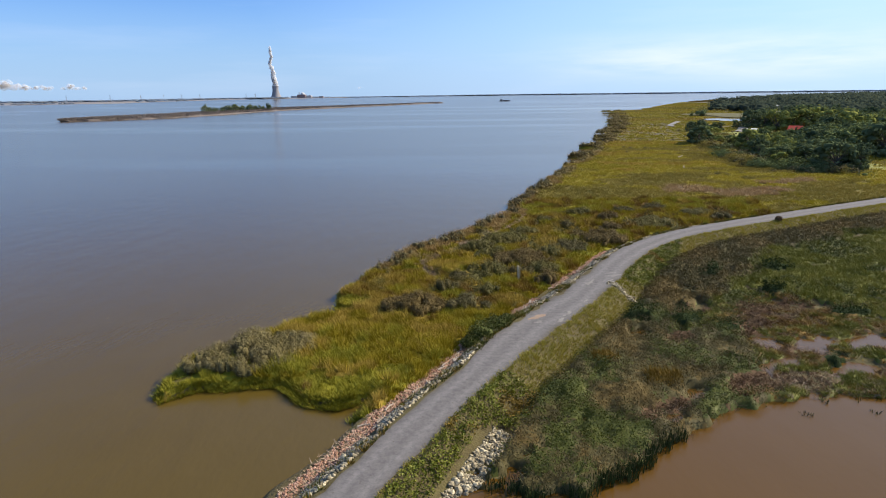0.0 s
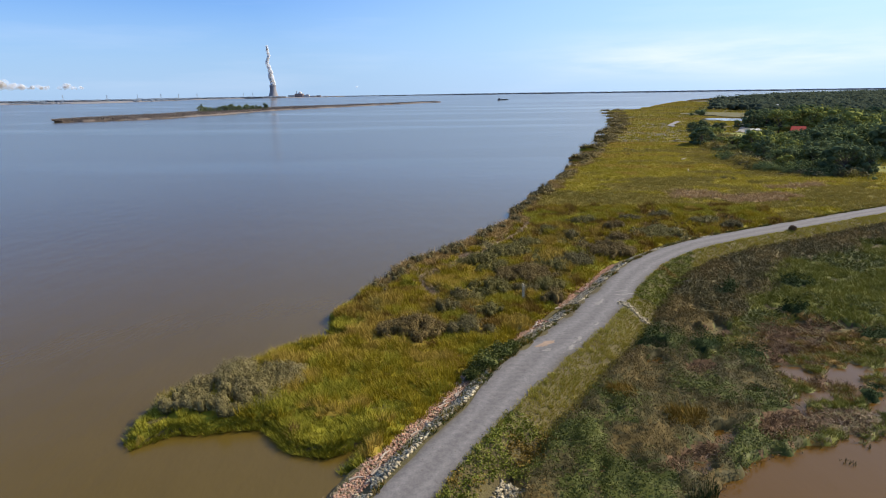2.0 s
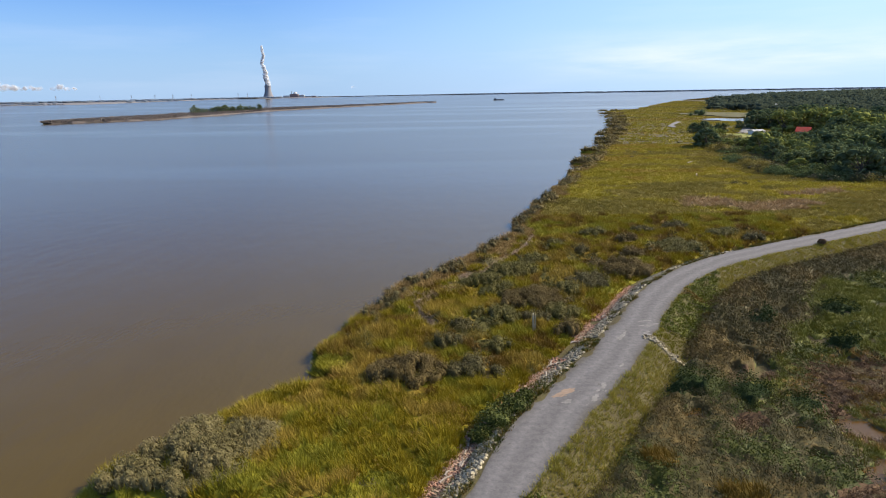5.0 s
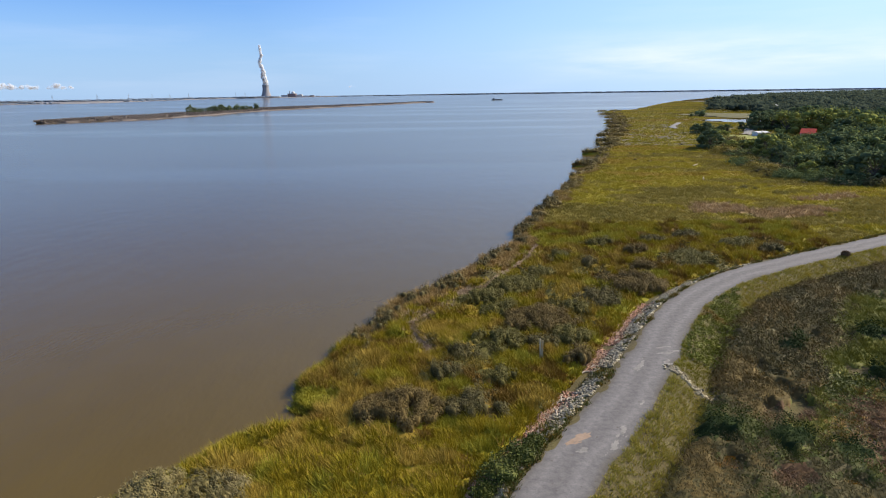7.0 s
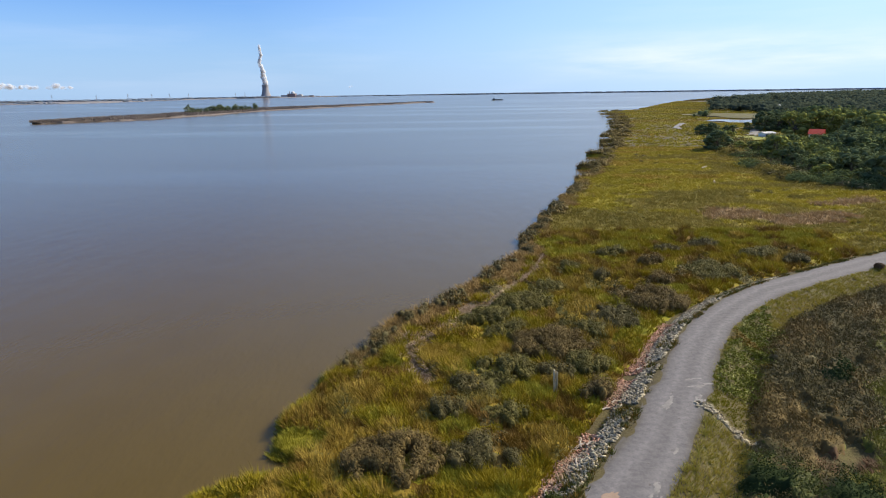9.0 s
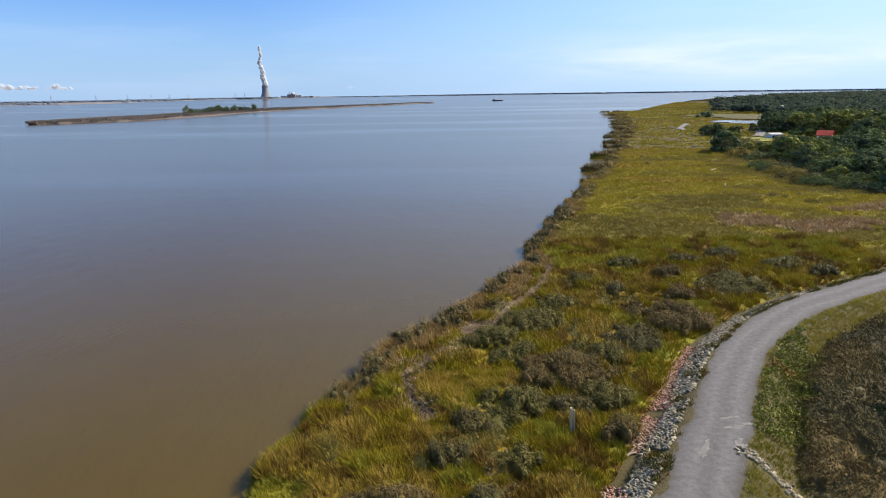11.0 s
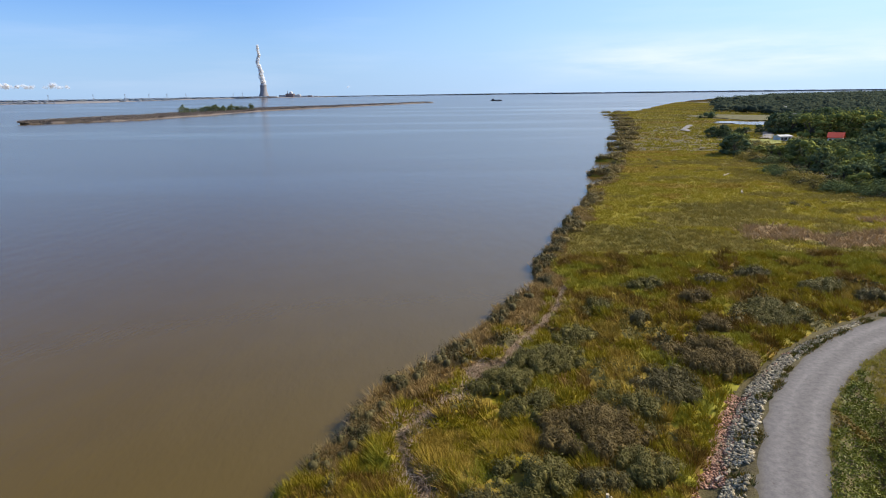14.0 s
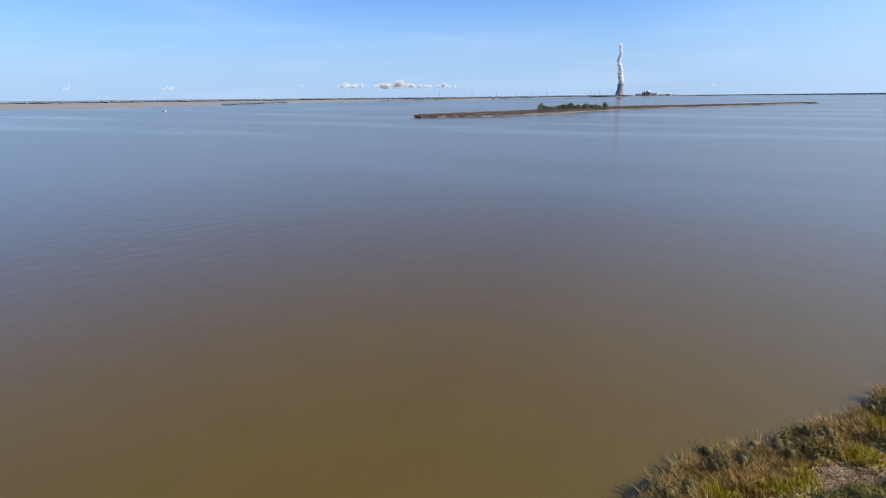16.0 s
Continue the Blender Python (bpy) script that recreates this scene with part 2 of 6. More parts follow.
M_GREYGREEN = material("grey green leaf", [(0.0427, 0.0375, 0.013), (0.0916, 0.0772, 0.0289), (0.1527, 0.1228, 0.0551)], 0.4, 1.5, 0.65, spec=0.12, island=0.22, leafy=0.1)
M_HERB = material("yellow green herb leaf", [(0.0899, 0.0654, 0.0127), (0.1707, 0.1135, 0.0191), (0.2426, 0.1513, 0.035)], 0.4, 1.5, 0.7, spec=0.12, island=0.22, leafy=0.1)
# Brighter copy of cordgrass: light that the distant blades lack is in the colour.
M_CORDLIT = material("brightened far cordgrass", [(0.1468, 0.1328, 0.0144), (0.2447, 0.208, 0.0202), (0.323, 0.2657, 0.0324), (0.323, 0.2215, 0.036)], 0.03, 0.4, 0.65, island=0.3, leafy=0.25, spec=0.08)
M_RUST = material("rusty herb leaf", [(0.1216, 0.0725, 0.0188), (0.2244, 0.1401, 0.0342), (0.3086, 0.2029, 0.0599)], 0.4, 1.5, 0.7, spec=0.12, island=0.25, leafy=0.1)
M_GOLD = material("golden grass", [(0.186, 0.1344, 0.0209), (0.31, 0.222, 0.038), (0.3968, 0.288, 0.0646)], 0.16, 0.9, 0.7, island=0.3, leafy=0.15, spec=0.08)
M_BRIGHT = material("bright cordgrass", [(0.1349, 0.1357, 0.0125), (0.2409, 0.2231, 0.0228), (0.3182, 0.2814, 0.04)], 0.3, 1.2, 0.65, island=0.3, leafy=0.15, spec=0.08)
M_REED = material("tan reed", [(0.1275, 0.0808, 0.028), (0.238, 0.1573, 0.056), (0.34, 0.238, 0.1), (0.1615, 0.1275, 0.04)], 0.3, 1.5, 0.7, island=0.5, leafy=0.2, spec=0.08)
M_OLIVE = material("olive leaf", [(0.048, 0.043, 0.0126), (0.096, 0.0823, 0.0282), (0.1536, 0.1213, 0.0493)], 0.25, 1.2, 0.6, spec=0.12, island=0.22, leafy=0.1)
M_GREY = material("grey shrub leaf", [(0.07, 0.0509, 0.0179), (0.133, 0.0956, 0.0323), (0.2029, 0.1466, 0.0556)], 0.4, 1.5, 0.7, spec=0.12, island=0.22, leafy=0.1)
M_BLUE = material("blue green leaf", [(0.0602, 0.0548, 0.0133), (0.1223, 0.1077, 0.0277), (0.197, 0.1625, 0.0487)], 0.4, 1.5, 0.6, spec=0.12, island=0.22, leafy=0.1)
M_VINE = material("vine leaf", [(0.0607, 0.0747, 0.0092), (0.1366, 0.1492, 0.0182), (0.2024, 0.2063, 0.0303)], 0.5, 2.0, 0.5, spec=0.12, island=0.22, leafy=0.1)
M_MOWN = material("mown grass", [(0.2098, 0.1921, 0.029), (0.3091, 0.2701, 0.044), (0.3974, 0.3181, 0.0836)], 0.35, 2.0, 0.7, island=0.4, leafy=0.2)
M_DEAD = material("dead reed", [(0.0867, 0.0433, 0.0175), (0.1445, 0.0829, 0.038), (0.2023, 0.1466, 0.0761)], 0.4, 2.0, 0.85, island=0.5)
M_DEADPALE = material("pale reed litter", [(0.22, 0.14, 0.08), (0.36, 0.26, 0.17), (0.48, 0.38, 0.28)], 0.8, 4.0, 0.9, island=0.6)
M_SAND = material("bare sand", [(0.28, 0.19, 0.12), (0.43, 0.32, 0.22)], 0.6, 5.0, 0.95, 0.5, 8.0)
M_STONE = material("grey stone", [(0.0674, 0.0569, 0.0363), (0.1926, 0.1616, 0.1021), (0.3468, 0.2939, 0.189), (0.5972, 0.5143, 0.3402)], 1.5, 9.0, 0.85, 0.4, 12.0, per_object=0.7)
M_STONES = material("grey stones", [(0.0674, 0.0569, 0.0363), (0.1926, 0.1616, 0.1021), (0.3468, 0.2939, 0.189), (0.5972, 0.5143, 0.3402)], 1.5, 9.0, 0.85, 0.4, 12.0, island=0.7)
M_RUBBLE = material("pinkish rubble", [(0.1615, 0.07114, 0.04306), (0.342, 0.1897, 0.122), (0.475, 0.3162, 0.2296)], 1.5, 9.0, 0.9, 0.4, 12.0, island=0.7)
M_WOOD = material("bleached driftwood", [(0.22, 0.18, 0.14), (0.38, 0.33, 0.27)], 1.0, 12.0, 0.85, 0.4, 25.0, per_object=0.4)
M_POST = material("weathered post", [(0.378, 0.3062, 0.1914), (0.5859, 0.4987, 0.33)], 1.0, 12.0, 0.85, 0.4, 25.0)
M_BARK = material("bark", [(0.05, 0.04, 0.03), (0.12, 0.10, 0.08)], 1.0, 6.0, 0.9, 0.5, 10.0)
# A little distance haze is in this leaf colour: lifted and bluer.
M_TREE = material("tree leaf", [(0.0596, 0.0762, 0.0336), (0.1242, 0.1524, 0.0601), (0.2186, 0.2386, 0.0902)], 0.06, 0.5, 0.95, spec=0.0, island=0.22, leafy=0.15)
M_TREELIGHT = material("light tree leaf", [(0.0984, 0.1133, 0.0312), (0.187, 0.2031, 0.0535), (0.2854, 0.2834, 0.0802)], 0.06, 0.5, 0.95, spec=0.0, island=0.22, leafy=0.15)
M_TREEDARK = material("dark tree leaf", [(0.0483, 0.0672, 0.037), (0.0966, 0.1236, 0.0594), (0.1794, 0.2016, 0.0858)], 0.06, 0.5, 0.95, spec=0.0, island=0.22, leafy=0.15)
M_OLIVEFAR = material("far olive rush", [(0.1232, 0.1065, 0.0263), (0.2033, 0.167, 0.0378), (0.2834, 0.2178, 0.063)], 0.05, 0.5, 0.75, island=0.3, leafy=0.3, spec=0.08)
# Leaf colour flattened and made bluer to carry the haze of distance.
M_WOODSHAZE = material("haze-tinted wood leaf", [(0.0651, 0.0832, 0.0594), (0.0775, 0.096, 0.066), (0.093, 0.112, 0.0739)], 0.01, 0.08, 0.95, spec=0.0, island=0.22, leafy=0.45)
# Tan marsh lightened and greyed: the haze over the river is in the colour.
M_MARSHHAZE = material("far marsh", [(0.169, 0.161, 0.1575), (0.234, 0.217, 0.21)], 0.004, 0.03, 0.9)
M_CONCRETE = material("weathered concrete", [(0.208, 0.2028, 0.216), (0.272, 0.2652, 0.272)], 0.01, 0.08, 0.9)
M_PALEWALL = material("pale industrial wall", [(0.45, 0.44, 0.43), (0.55, 0.54, 0.52)], 0.02, 0.1, 0.8)
M_BRICKWALL = material("reddish industrial wall", [(0.208, 0.152, 0.143), (0.272, 0.209, 0.198)], 0.02, 0.1, 0.8)
M_REDROOF = material("red metal roof", [(0.70, 0.07, 0.03), (0.80, 0.10, 0.045)], 0.5, 3.0, 0.45)
M_WHITE = material("white siding", [(0.66, 0.66, 0.64), (0.76, 0.76, 0.74)], 0.4, 3.0, 0.6)
M_GREYROOF = material("grey shingle roof", [(0.14, 0.14, 0.15), (0.22, 0.22, 0.22)], 0.6, 5.0, 0.9)
M_GLASS = material("dark window glass", [(0.02, 0.025, 0.03), (0.03, 0.035, 0.04)], 1.0, 3.0, 0.08, spec=0.6)
M_HULL = material("dark ship hull", [(0.03, 0.03, 0.04), (0.06, 0.05, 0.05)], 0.2, 2.0, 0.6)
M_STEAM = material("steam", [(0.86, 0.86, 0.88), (0.93, 0.93, 0.94)], 0.01, 0.05, 1.0, spec=0.0)


# ---- mesh helpers ----
def mesh_np(name, verts, faces, mat, smooth=False):
    """One mesh from arrays of corners and equal-sided faces."""
    verts, faces = np.asarray(verts, np.float32), np.asarray(faces, np.int32)
    me = bpy.data.meshes.new(name)
    k = faces.shape[1]
    me.vertices.add(len(verts))
    me.vertices.foreach_set("co", verts.ravel())
    me.loops.add(faces.size)
    me.loops.foreach_set("vertex_index", faces.ravel())
    me.polygons.add(len(faces))
    me.polygons.foreach_set("loop_start", np.arange(0, faces.size, k, dtype=np.int32))
    me.polygons.foreach_set("use_smooth", np.full(len(faces), smooth))
    me.update(calc_edges=True)
    me.validate()
    me.materials.append(mat)
    return me


def part(name, bm, mat, parent, label=""):
    me = bpy.data.meshes.new(name)
    bm.to_mesh(me)
    bm.free()
    me.materials.append(mat)
    ob = new(name, me)
    ob.parent = parent
    return tagged(ob, label)


def box(bm, cx, cy, cz, sx, sy, sz, rz=0.0):
    m = Matrix.Translation((cx, cy, cz)) @ Matrix.Rotation(rz, 4, "Z") @ Matrix.Diagonal((sx, sy, sz, 1))
    return bmesh.ops.create_cube(bm, size=1.0, matrix=m)["verts"]


def tube(bm, a, b, ra, rb, sides=8):
    """A tapered round bar from a to b."""
    a, b = Vector(a), Vector(b)
    m = Matrix.Translation((a + b) / 2) @ (b - a).to_track_quat("Z", "Y").to_matrix().to_4x4()
    bmesh.ops.create_cone(bm, cap_ends=True, segments=sides, radius1=ra, radius2=rb, depth=(b - a).length, matrix=m)


RNG = np.random.default_rng(7)


def vnoise(x, y, scale, seed):
    """Smooth noise in 0..1 with cells of that many metres."""
    u, v = np.asarray(x) / scale + seed * 17.31, np.asarray(y) / scale + seed * 9.77
    i, j = np.floor(u), np.floor(v)
    f, g = u - i, v - j
    f, g = f * f * (3 - 2 * f), g * g * (3 - 2 * g)

    def h(a, b):
        s = np.sin(a * 127.1 + b * 311.7 + seed * 74.7) * 43758.5453
        return s - np.floor(s)
    return (h(i, j) * (1 - f) + h(i + 1, j) * f) * (1 - g) + (h(i, j + 1) * (1 - f) + h(i + 1, j + 1) * f) * g


def ramp01(v, a, b):
    t = np.clip((v - a) / (b - a), 0, 1)
    return t * t * (3 - 2 * t)


# ---- plan of the place ----
ROAD = [(-38, -40), (-22, 0), (-12.6, 18), (-6.1, 29), (-2.0, 37.5), (2.3, 45.2), (10.9, 58), (15.4, 64.3), (19.7, 71.5), (25.7, 82),
        (31.4, 89.3), (39.8, 96.6), (51.8, 103.8), (68.5, 112.6), (95, 126.2), (150, 152), (230, 180)]
COAST = [(-60, -40), (-32, -6), (-17.5, 20), (-11.9, 31.2), (-9.7, 35.6), (-8.1, 38.1), (-6.9, 41.1), (-5.4, 44.6), (-7.0, 43.2), (-9.3, 42.4),
         (-11.6, 43.2), (-13.3, 44.6), (-14.8, 46.6), (-17.4, 46.0), (-19.4, 45.2), (-21.6, 45.6), (-23.0, 44.9), (-24.4, 43.8), (-25.2, 45.6),
         (-24.4, 49.6), (-20.6, 55.4), (-17.0, 60.6), (-11.0, 63.4), (-13.6, 65.6), (-13.8, 68.5), (-13.4, 72.0), (-11.8, 75.6), (-11.2, 79.8),
         (-9.6, 84.0), (-8.0, 88.0), (-4.4, 93.6), (-0.6, 99.6), (5.4, 108.6), (11.0, 121.5), (17.0, 141), (27.5, 172), (39, 204), (49, 224)]
COAST_FAR = [(54, 240), (62, 262), (67, 284), (77, 302), (84, 336), (96, 372), (108, 410), (127, 456), (146, 545), (180, 690), (196, 770),
             (256, 846), (380, 1110), (511, 1374), (860, 1900), (1500, 2500), (2600, 3300), (4400, 2200)]
# grassy heads that stand out from the far bank: tip, length, half width
HEADS = [(45.5, 233.5, 8, 2.6), (57.5, 274, 8, 2.6), (71, 307, 8, 2.4), (76, 330, 9, 2.6), (86, 366, 12, 3), (98, 400, 12, 3.5), (114, 452, 14, 4),
         (124, 495, 13, 4), (137, 539, 12, 5), (150, 600, 14, 6), (168, 684, 14, 8), (186, 780, 18, 9)]
BACK = [(4800, 0), (3500, -3000), (-60, -2500)]


def spline(pts, step):
    p = [np.array(q, float) for q in pts]
    p = [2 * p[0] - p[1]] + p + [2 * p[-1] - p[-2]]
    out = []
    for a, b, c, d in zip(p, p[1:], p[2:], p[3:]):
        n = max(2, int(np.linalg.norm(c - b) / step))
        for k in range(n):
            t = k / n
            out.append(0.5 * (2 * b + (c - a) * t + (2 * a - 5 * b + 4 * c - d) * t * t + (3 * b - a - 3 * c + d) * t ** 3))
    out.append(p[-2])
    return np.array(out)


ROAD_LINE = spline(ROAD, 1.5)
ROAD_MIDDLE = spline(ROAD, 3.6)
COAST_POLY = np.array(COAST + COAST_FAR + BACK, float)


def segment_distance(x, y, line):
    """Least distance to a broken line, the side (right of it: plus) and the way along it."""
    best = np.full(x.shape, 1e9)
    side, along = np.zeros(x.shape), np.zeros(x.shape)
    s = 0.0
    for a, b in zip(line[:-1], line[1:]):
        d = b - a
        n = np.hypot(*d)
        t = np.clip(((x - a[0]) * d[0] + (y - a[1]) * d[1]) / (n * n), 0, 1)
        q = np.hypot(x - a[0] - t * d[0], y - a[1] - t * d[1])
        near = q < best
        best = np.where(near, q, best)
        side = np.where(near, np.sign((x - a[0]) * d[1] - (y - a[1]) * d[0]), side)
        along = np.where(near, s + t * n, along)
        s += n
    return best, side, along


def coast(x, y):
    """Metres inside the land (plus) or out in the river (minus)."""
    x, y = np.asarray(x, float), np.asarray(y, float)
    ring = np.vstack([COAST_POLY, COAST_POLY[:1]])
    best = segment_distance(x, y, ring)[0]
    inside = np.zeros(x.shape, bool)
    for a, b in zip(ring[:-1], ring[1:]):
        cross = ((a[1] > y) != (b[1] > y))
        with np.errstate(divide="ignore", invalid="ignore"):
            inside ^= cross & (x < (b[0] - a[0]) * (y - a[1]) / (b[1] - a[1]) + a[0])
    jitter = (vnoise(x, y, 3.1, 3) - 0.5) * 1.1 + (vnoise(x, y, 6, 4) - 0.5) * np.clip((y - 72) / 20, 0, 1) * 2.4
    jitter += (vnoise(x, y, 11, 15) - 0.5) * np.clip((y - 150) / 60, 0, 1) * 4
    jitter += (vnoise(x, y, 30, 5) - 0.5) * np.clip((y - 300) / 200, 0, 1) * 9
    shore = np.where(inside, best, -best) + jitter
    for tx, ty, long, half in HEADS:
        u = np.clip(x - tx - half, 0, long)
        shore = np.maximum(shore, half - np.hypot(x - tx - half - u, (y - ty - 0.15 * u) * 1.0) + (vnoise(x, y, 2.5, 16) - 0.5) * 1.2)
    return shore


def road(x, y):
    """Signed metres from the road's middle (right: plus) and metres along it from its start."""
    d, s, a = segment_distance(np.asarray(x, float), np.asarray(y, float), ROAD_MIDDLE)
    return d * s, a


ROAD_S0 = float(road(np.array([-6.1]), np.array([29.0]))[1][0])  # way along the road at the first place in view


def widening(a):
    """Metres by which the road is wider on the river side, a metres along from its first place in view."""
    return 1.3 * ramp01(a, 18, 28) - 0.45 * ramp01(a, 48, 60)


def pool(x, y):
    """How far (0..1) the land behind the dike is sunk under its pond."""
    edge = 37.5 + 5 * ramp01(x, 17, 27) + 0.12 * np.clip(x - 27, 0, 40)
    edge = edge - 6.5 * ramp01(-x, -17, -7)
    wob = (vnoise(x, y, 1.6, 11) - 0.5) * 2.0 + (vnoise(x, y, 5, 12) - 0.5) * 1.6
    return ramp01(edge - y + wob, -0.7, 0.7)


def puddles(x, y):
    wet = np.zeros(np.shape(x))
    for cx, cy, rx, ry, turn in PUDDLES:
        c, s_ = math.cos(turn), math.sin(turn)
        u, v = ((x - cx) * c + (y - cy) * s_) / rx, (-(x - cx) * s_ + (y - cy) * c) / ry
        wet = np.maximum(wet, 1.2 - np.hypot(u, v))
    return ramp01(wet + 1.1 * (vnoise(x, y, 2.4, 21) - 0.5) + 0.7 * (vnoise(x, y, 0.9, 22) - 0.5), 0.25, 0.5)


PUDDLES = [(31.8, 54.6, 2.6, 2.2, 0.3), (36.5, 54.6, 3.4, 2.0, 0.2), (42.5, 54.5, 3.2, 2.4, 0.4), (29.0, 48.3, 2.2, 1.5, 0.4), (21.6, 44.6, 2.4, 1.3, 0.5),
           (38.5, 49.0, 3.0, 1.6, 0.3), (47.0, 51.0, 4.0, 2.2, 0.2), (26.0, 51.0, 1.6, 1.0, 0.2)]


def height(x, y):
    x, y = np.asarray(x, float), np.asarray(y, float)
    c = coast(x, y)
    r, a = road(x, y)
    land = 0.5 + (vnoise(x, y, 7, 1) - 0.5) * 0.3 + (vnoise(x, y, 1.7, 2) - 0.5) * 0.14
    land = land + 0.4 * ramp01(np.abs(y), 200, 500) + 4 * ramp01(np.hypot(x, y), 900, 3500)
    z = -1.2 + (land + 1.2) * ramp01(c, -0.8, 0.5)
    wet = (r > 0) & (y < 75)
    z = np.where(wet, z - 0.75 * pool(x, y) - 0.32 * puddles(x, y), z)
    top = 1.8 - np.clip(np.abs(r) - np.where(r < 0, 1.7 + widening(a - ROAD_S0), 2.3), 0, None) / np.where(r < 0, 1.65 + 0.3 * ramp01(a - ROAD_S0, 24, 44), 1.9) - 0.02 * np.abs(r)
    top = top + (vnoise(x, y, 1.2, 6) - 0.5) * 0.1 * ramp01(np.abs(r), 1.9, 2.6)
    return np.maximum(z, np.maximum(top, -1.2))


# ---- ground, water, road ----
def axis(lo, a, b, hi, step, grow):
    mid = np.arange(a, b + step, step)
    up, s, v = [], step, mid[-1]
    while v < hi:
        s *= grow
        v += s
        up.append(min(v, hi))
    down, s, v = [], step, mid[0]
    while v > lo:
        s *= grow
        v -= s
        down.append(max(v, lo))
    return np.concatenate([down[::-1], mid, up])


def sheet(name, xs, ys, zfun, mat, smooth=True):
    gx, gy = np.meshgrid(xs, ys)
    z = zfun(gx.ravel(), gy.ravel())
    verts = np.c_[gx.ravel(), gy.ravel(), z]
    n, m = len(xs), len(ys)
    i = (np.arange(m - 1)[:, None] * n + np.arange(n - 1)[None]).ravel()
    return new(name, mesh_np(name, verts, np.c_[i, i + 1, i + n + 1, i + n], mat, smooth))


def lift(x, y):
    """The far water climbs a little to its horizon."""
    return 13.0 * np.clip((np.hypot(x, y) - 2200) / 2600, 0, 1) ** 1.6


ground = sheet("ground", axis(-900, -28, 62, 4700, 0.6, 1.07), axis(-900, 26, 130, 4300, 0.6, 1.055), height, M_SOIL)
tagged(ground, "dark marsh soil with a low raised dike", "ground", kind="structure")

wx = np.r_[-4900, -3900, -3000, -2300, -1700, -1200, -800, -400, -150, np.linspace(-60, 60, 13), 150, 400, 800, 1200, 1700, 2300, 3000, 3900, 4900]
wy = np.r_[-2500, -1200, -500, -150, np.linspace(-40, 200, 13), 400, 700, 1000, 1400, 1800, 2200, 2600, 3000, 3400, 3800, 4200, 4600, 4900]
water = sheet("water", wx, wy, lambda x, y: lift(x, y), M_RIVER)
tagged(water, "wide muddy brown tidal river, lightly rippled", "river", kind="structure")


def ribbon(name, line, left, right, zfun, mat, wobble=0.0, seed=0):
    """A strip along a line, from left to right metres beside it, in steps across."""
    d = np.gradient(line, axis=0)
    d /= np.linalg.norm(d, axis=1)[:, None]
    nrm = np.c_[d[:, 1], -d[:, 0]]
    k = 13
    verts = []
    for i, (p, q) in enumerate(zip(line, nrm)):
        wl_, wr_ = (wobble * (vnoise(np.array([i * 0.9]), np.array([s_]), 1.0, seed)[0] - 0.5) for s_ in (0.0, 50.0))
        for j in range(k):
            lf = left if np.isscalar(left) else left[i]
            o = lf + wl_ + (right + wr_ - lf - wl_) * j / (k - 1)
            verts.append((p[0] + q[0] * o, p[1] + q[1] * o, zfun(o)))
    n = len(line)
    i = (np.arange(n - 1)[:, None] * k + np.arange(k - 1)[None]).ravel()
    me = mesh_np(name, verts, np.c_[i, i + k, i + k + 1, i + 1][:, ::-1], mat, True)
    me.attributes.new("across", "FLOAT", "POINT").data.foreach_set("value", np.tile(np.linspace(0, 1, k), n).astype(np.float32))
    return new(name, me)


pond = new("pond_water", mesh_np("pond_water", [(-48, -60, .3), (200, -60, .3), (200, 78, .3), (22, 62, .3), (8, 50, .3), (-6.0, 32, .3)], [[0, 1, 2, 3, 4, 5]], M_POND))
tagged(pond, "still brown shallow pond behind the dike", "pond", kind="structure")

ROAD_WAY = np.r_[0, np.cumsum(np.hypot(*np.diff(ROAD_LINE, axis=0).T))] - ROAD_S0
track = ribbon("road", ROAD_LINE, -1.42 - widening(ROAD_WAY), 1.88, lambda o: 1.835 - 0.012 * o * o, M_GRAVEL, 0.55, 3)
tagged(track, "grey compacted gravel road along the dike crest", "road", kind="structure")


# ---- plants: scatter helpers ----
def scatter(x0, x1, y0, y1, per_m2):
    n = int((x1 - x0) * (y1 - y0) * per_m2)
    return RNG.uniform(x0, x1, n), RNG.uniform(y0, y1, n)


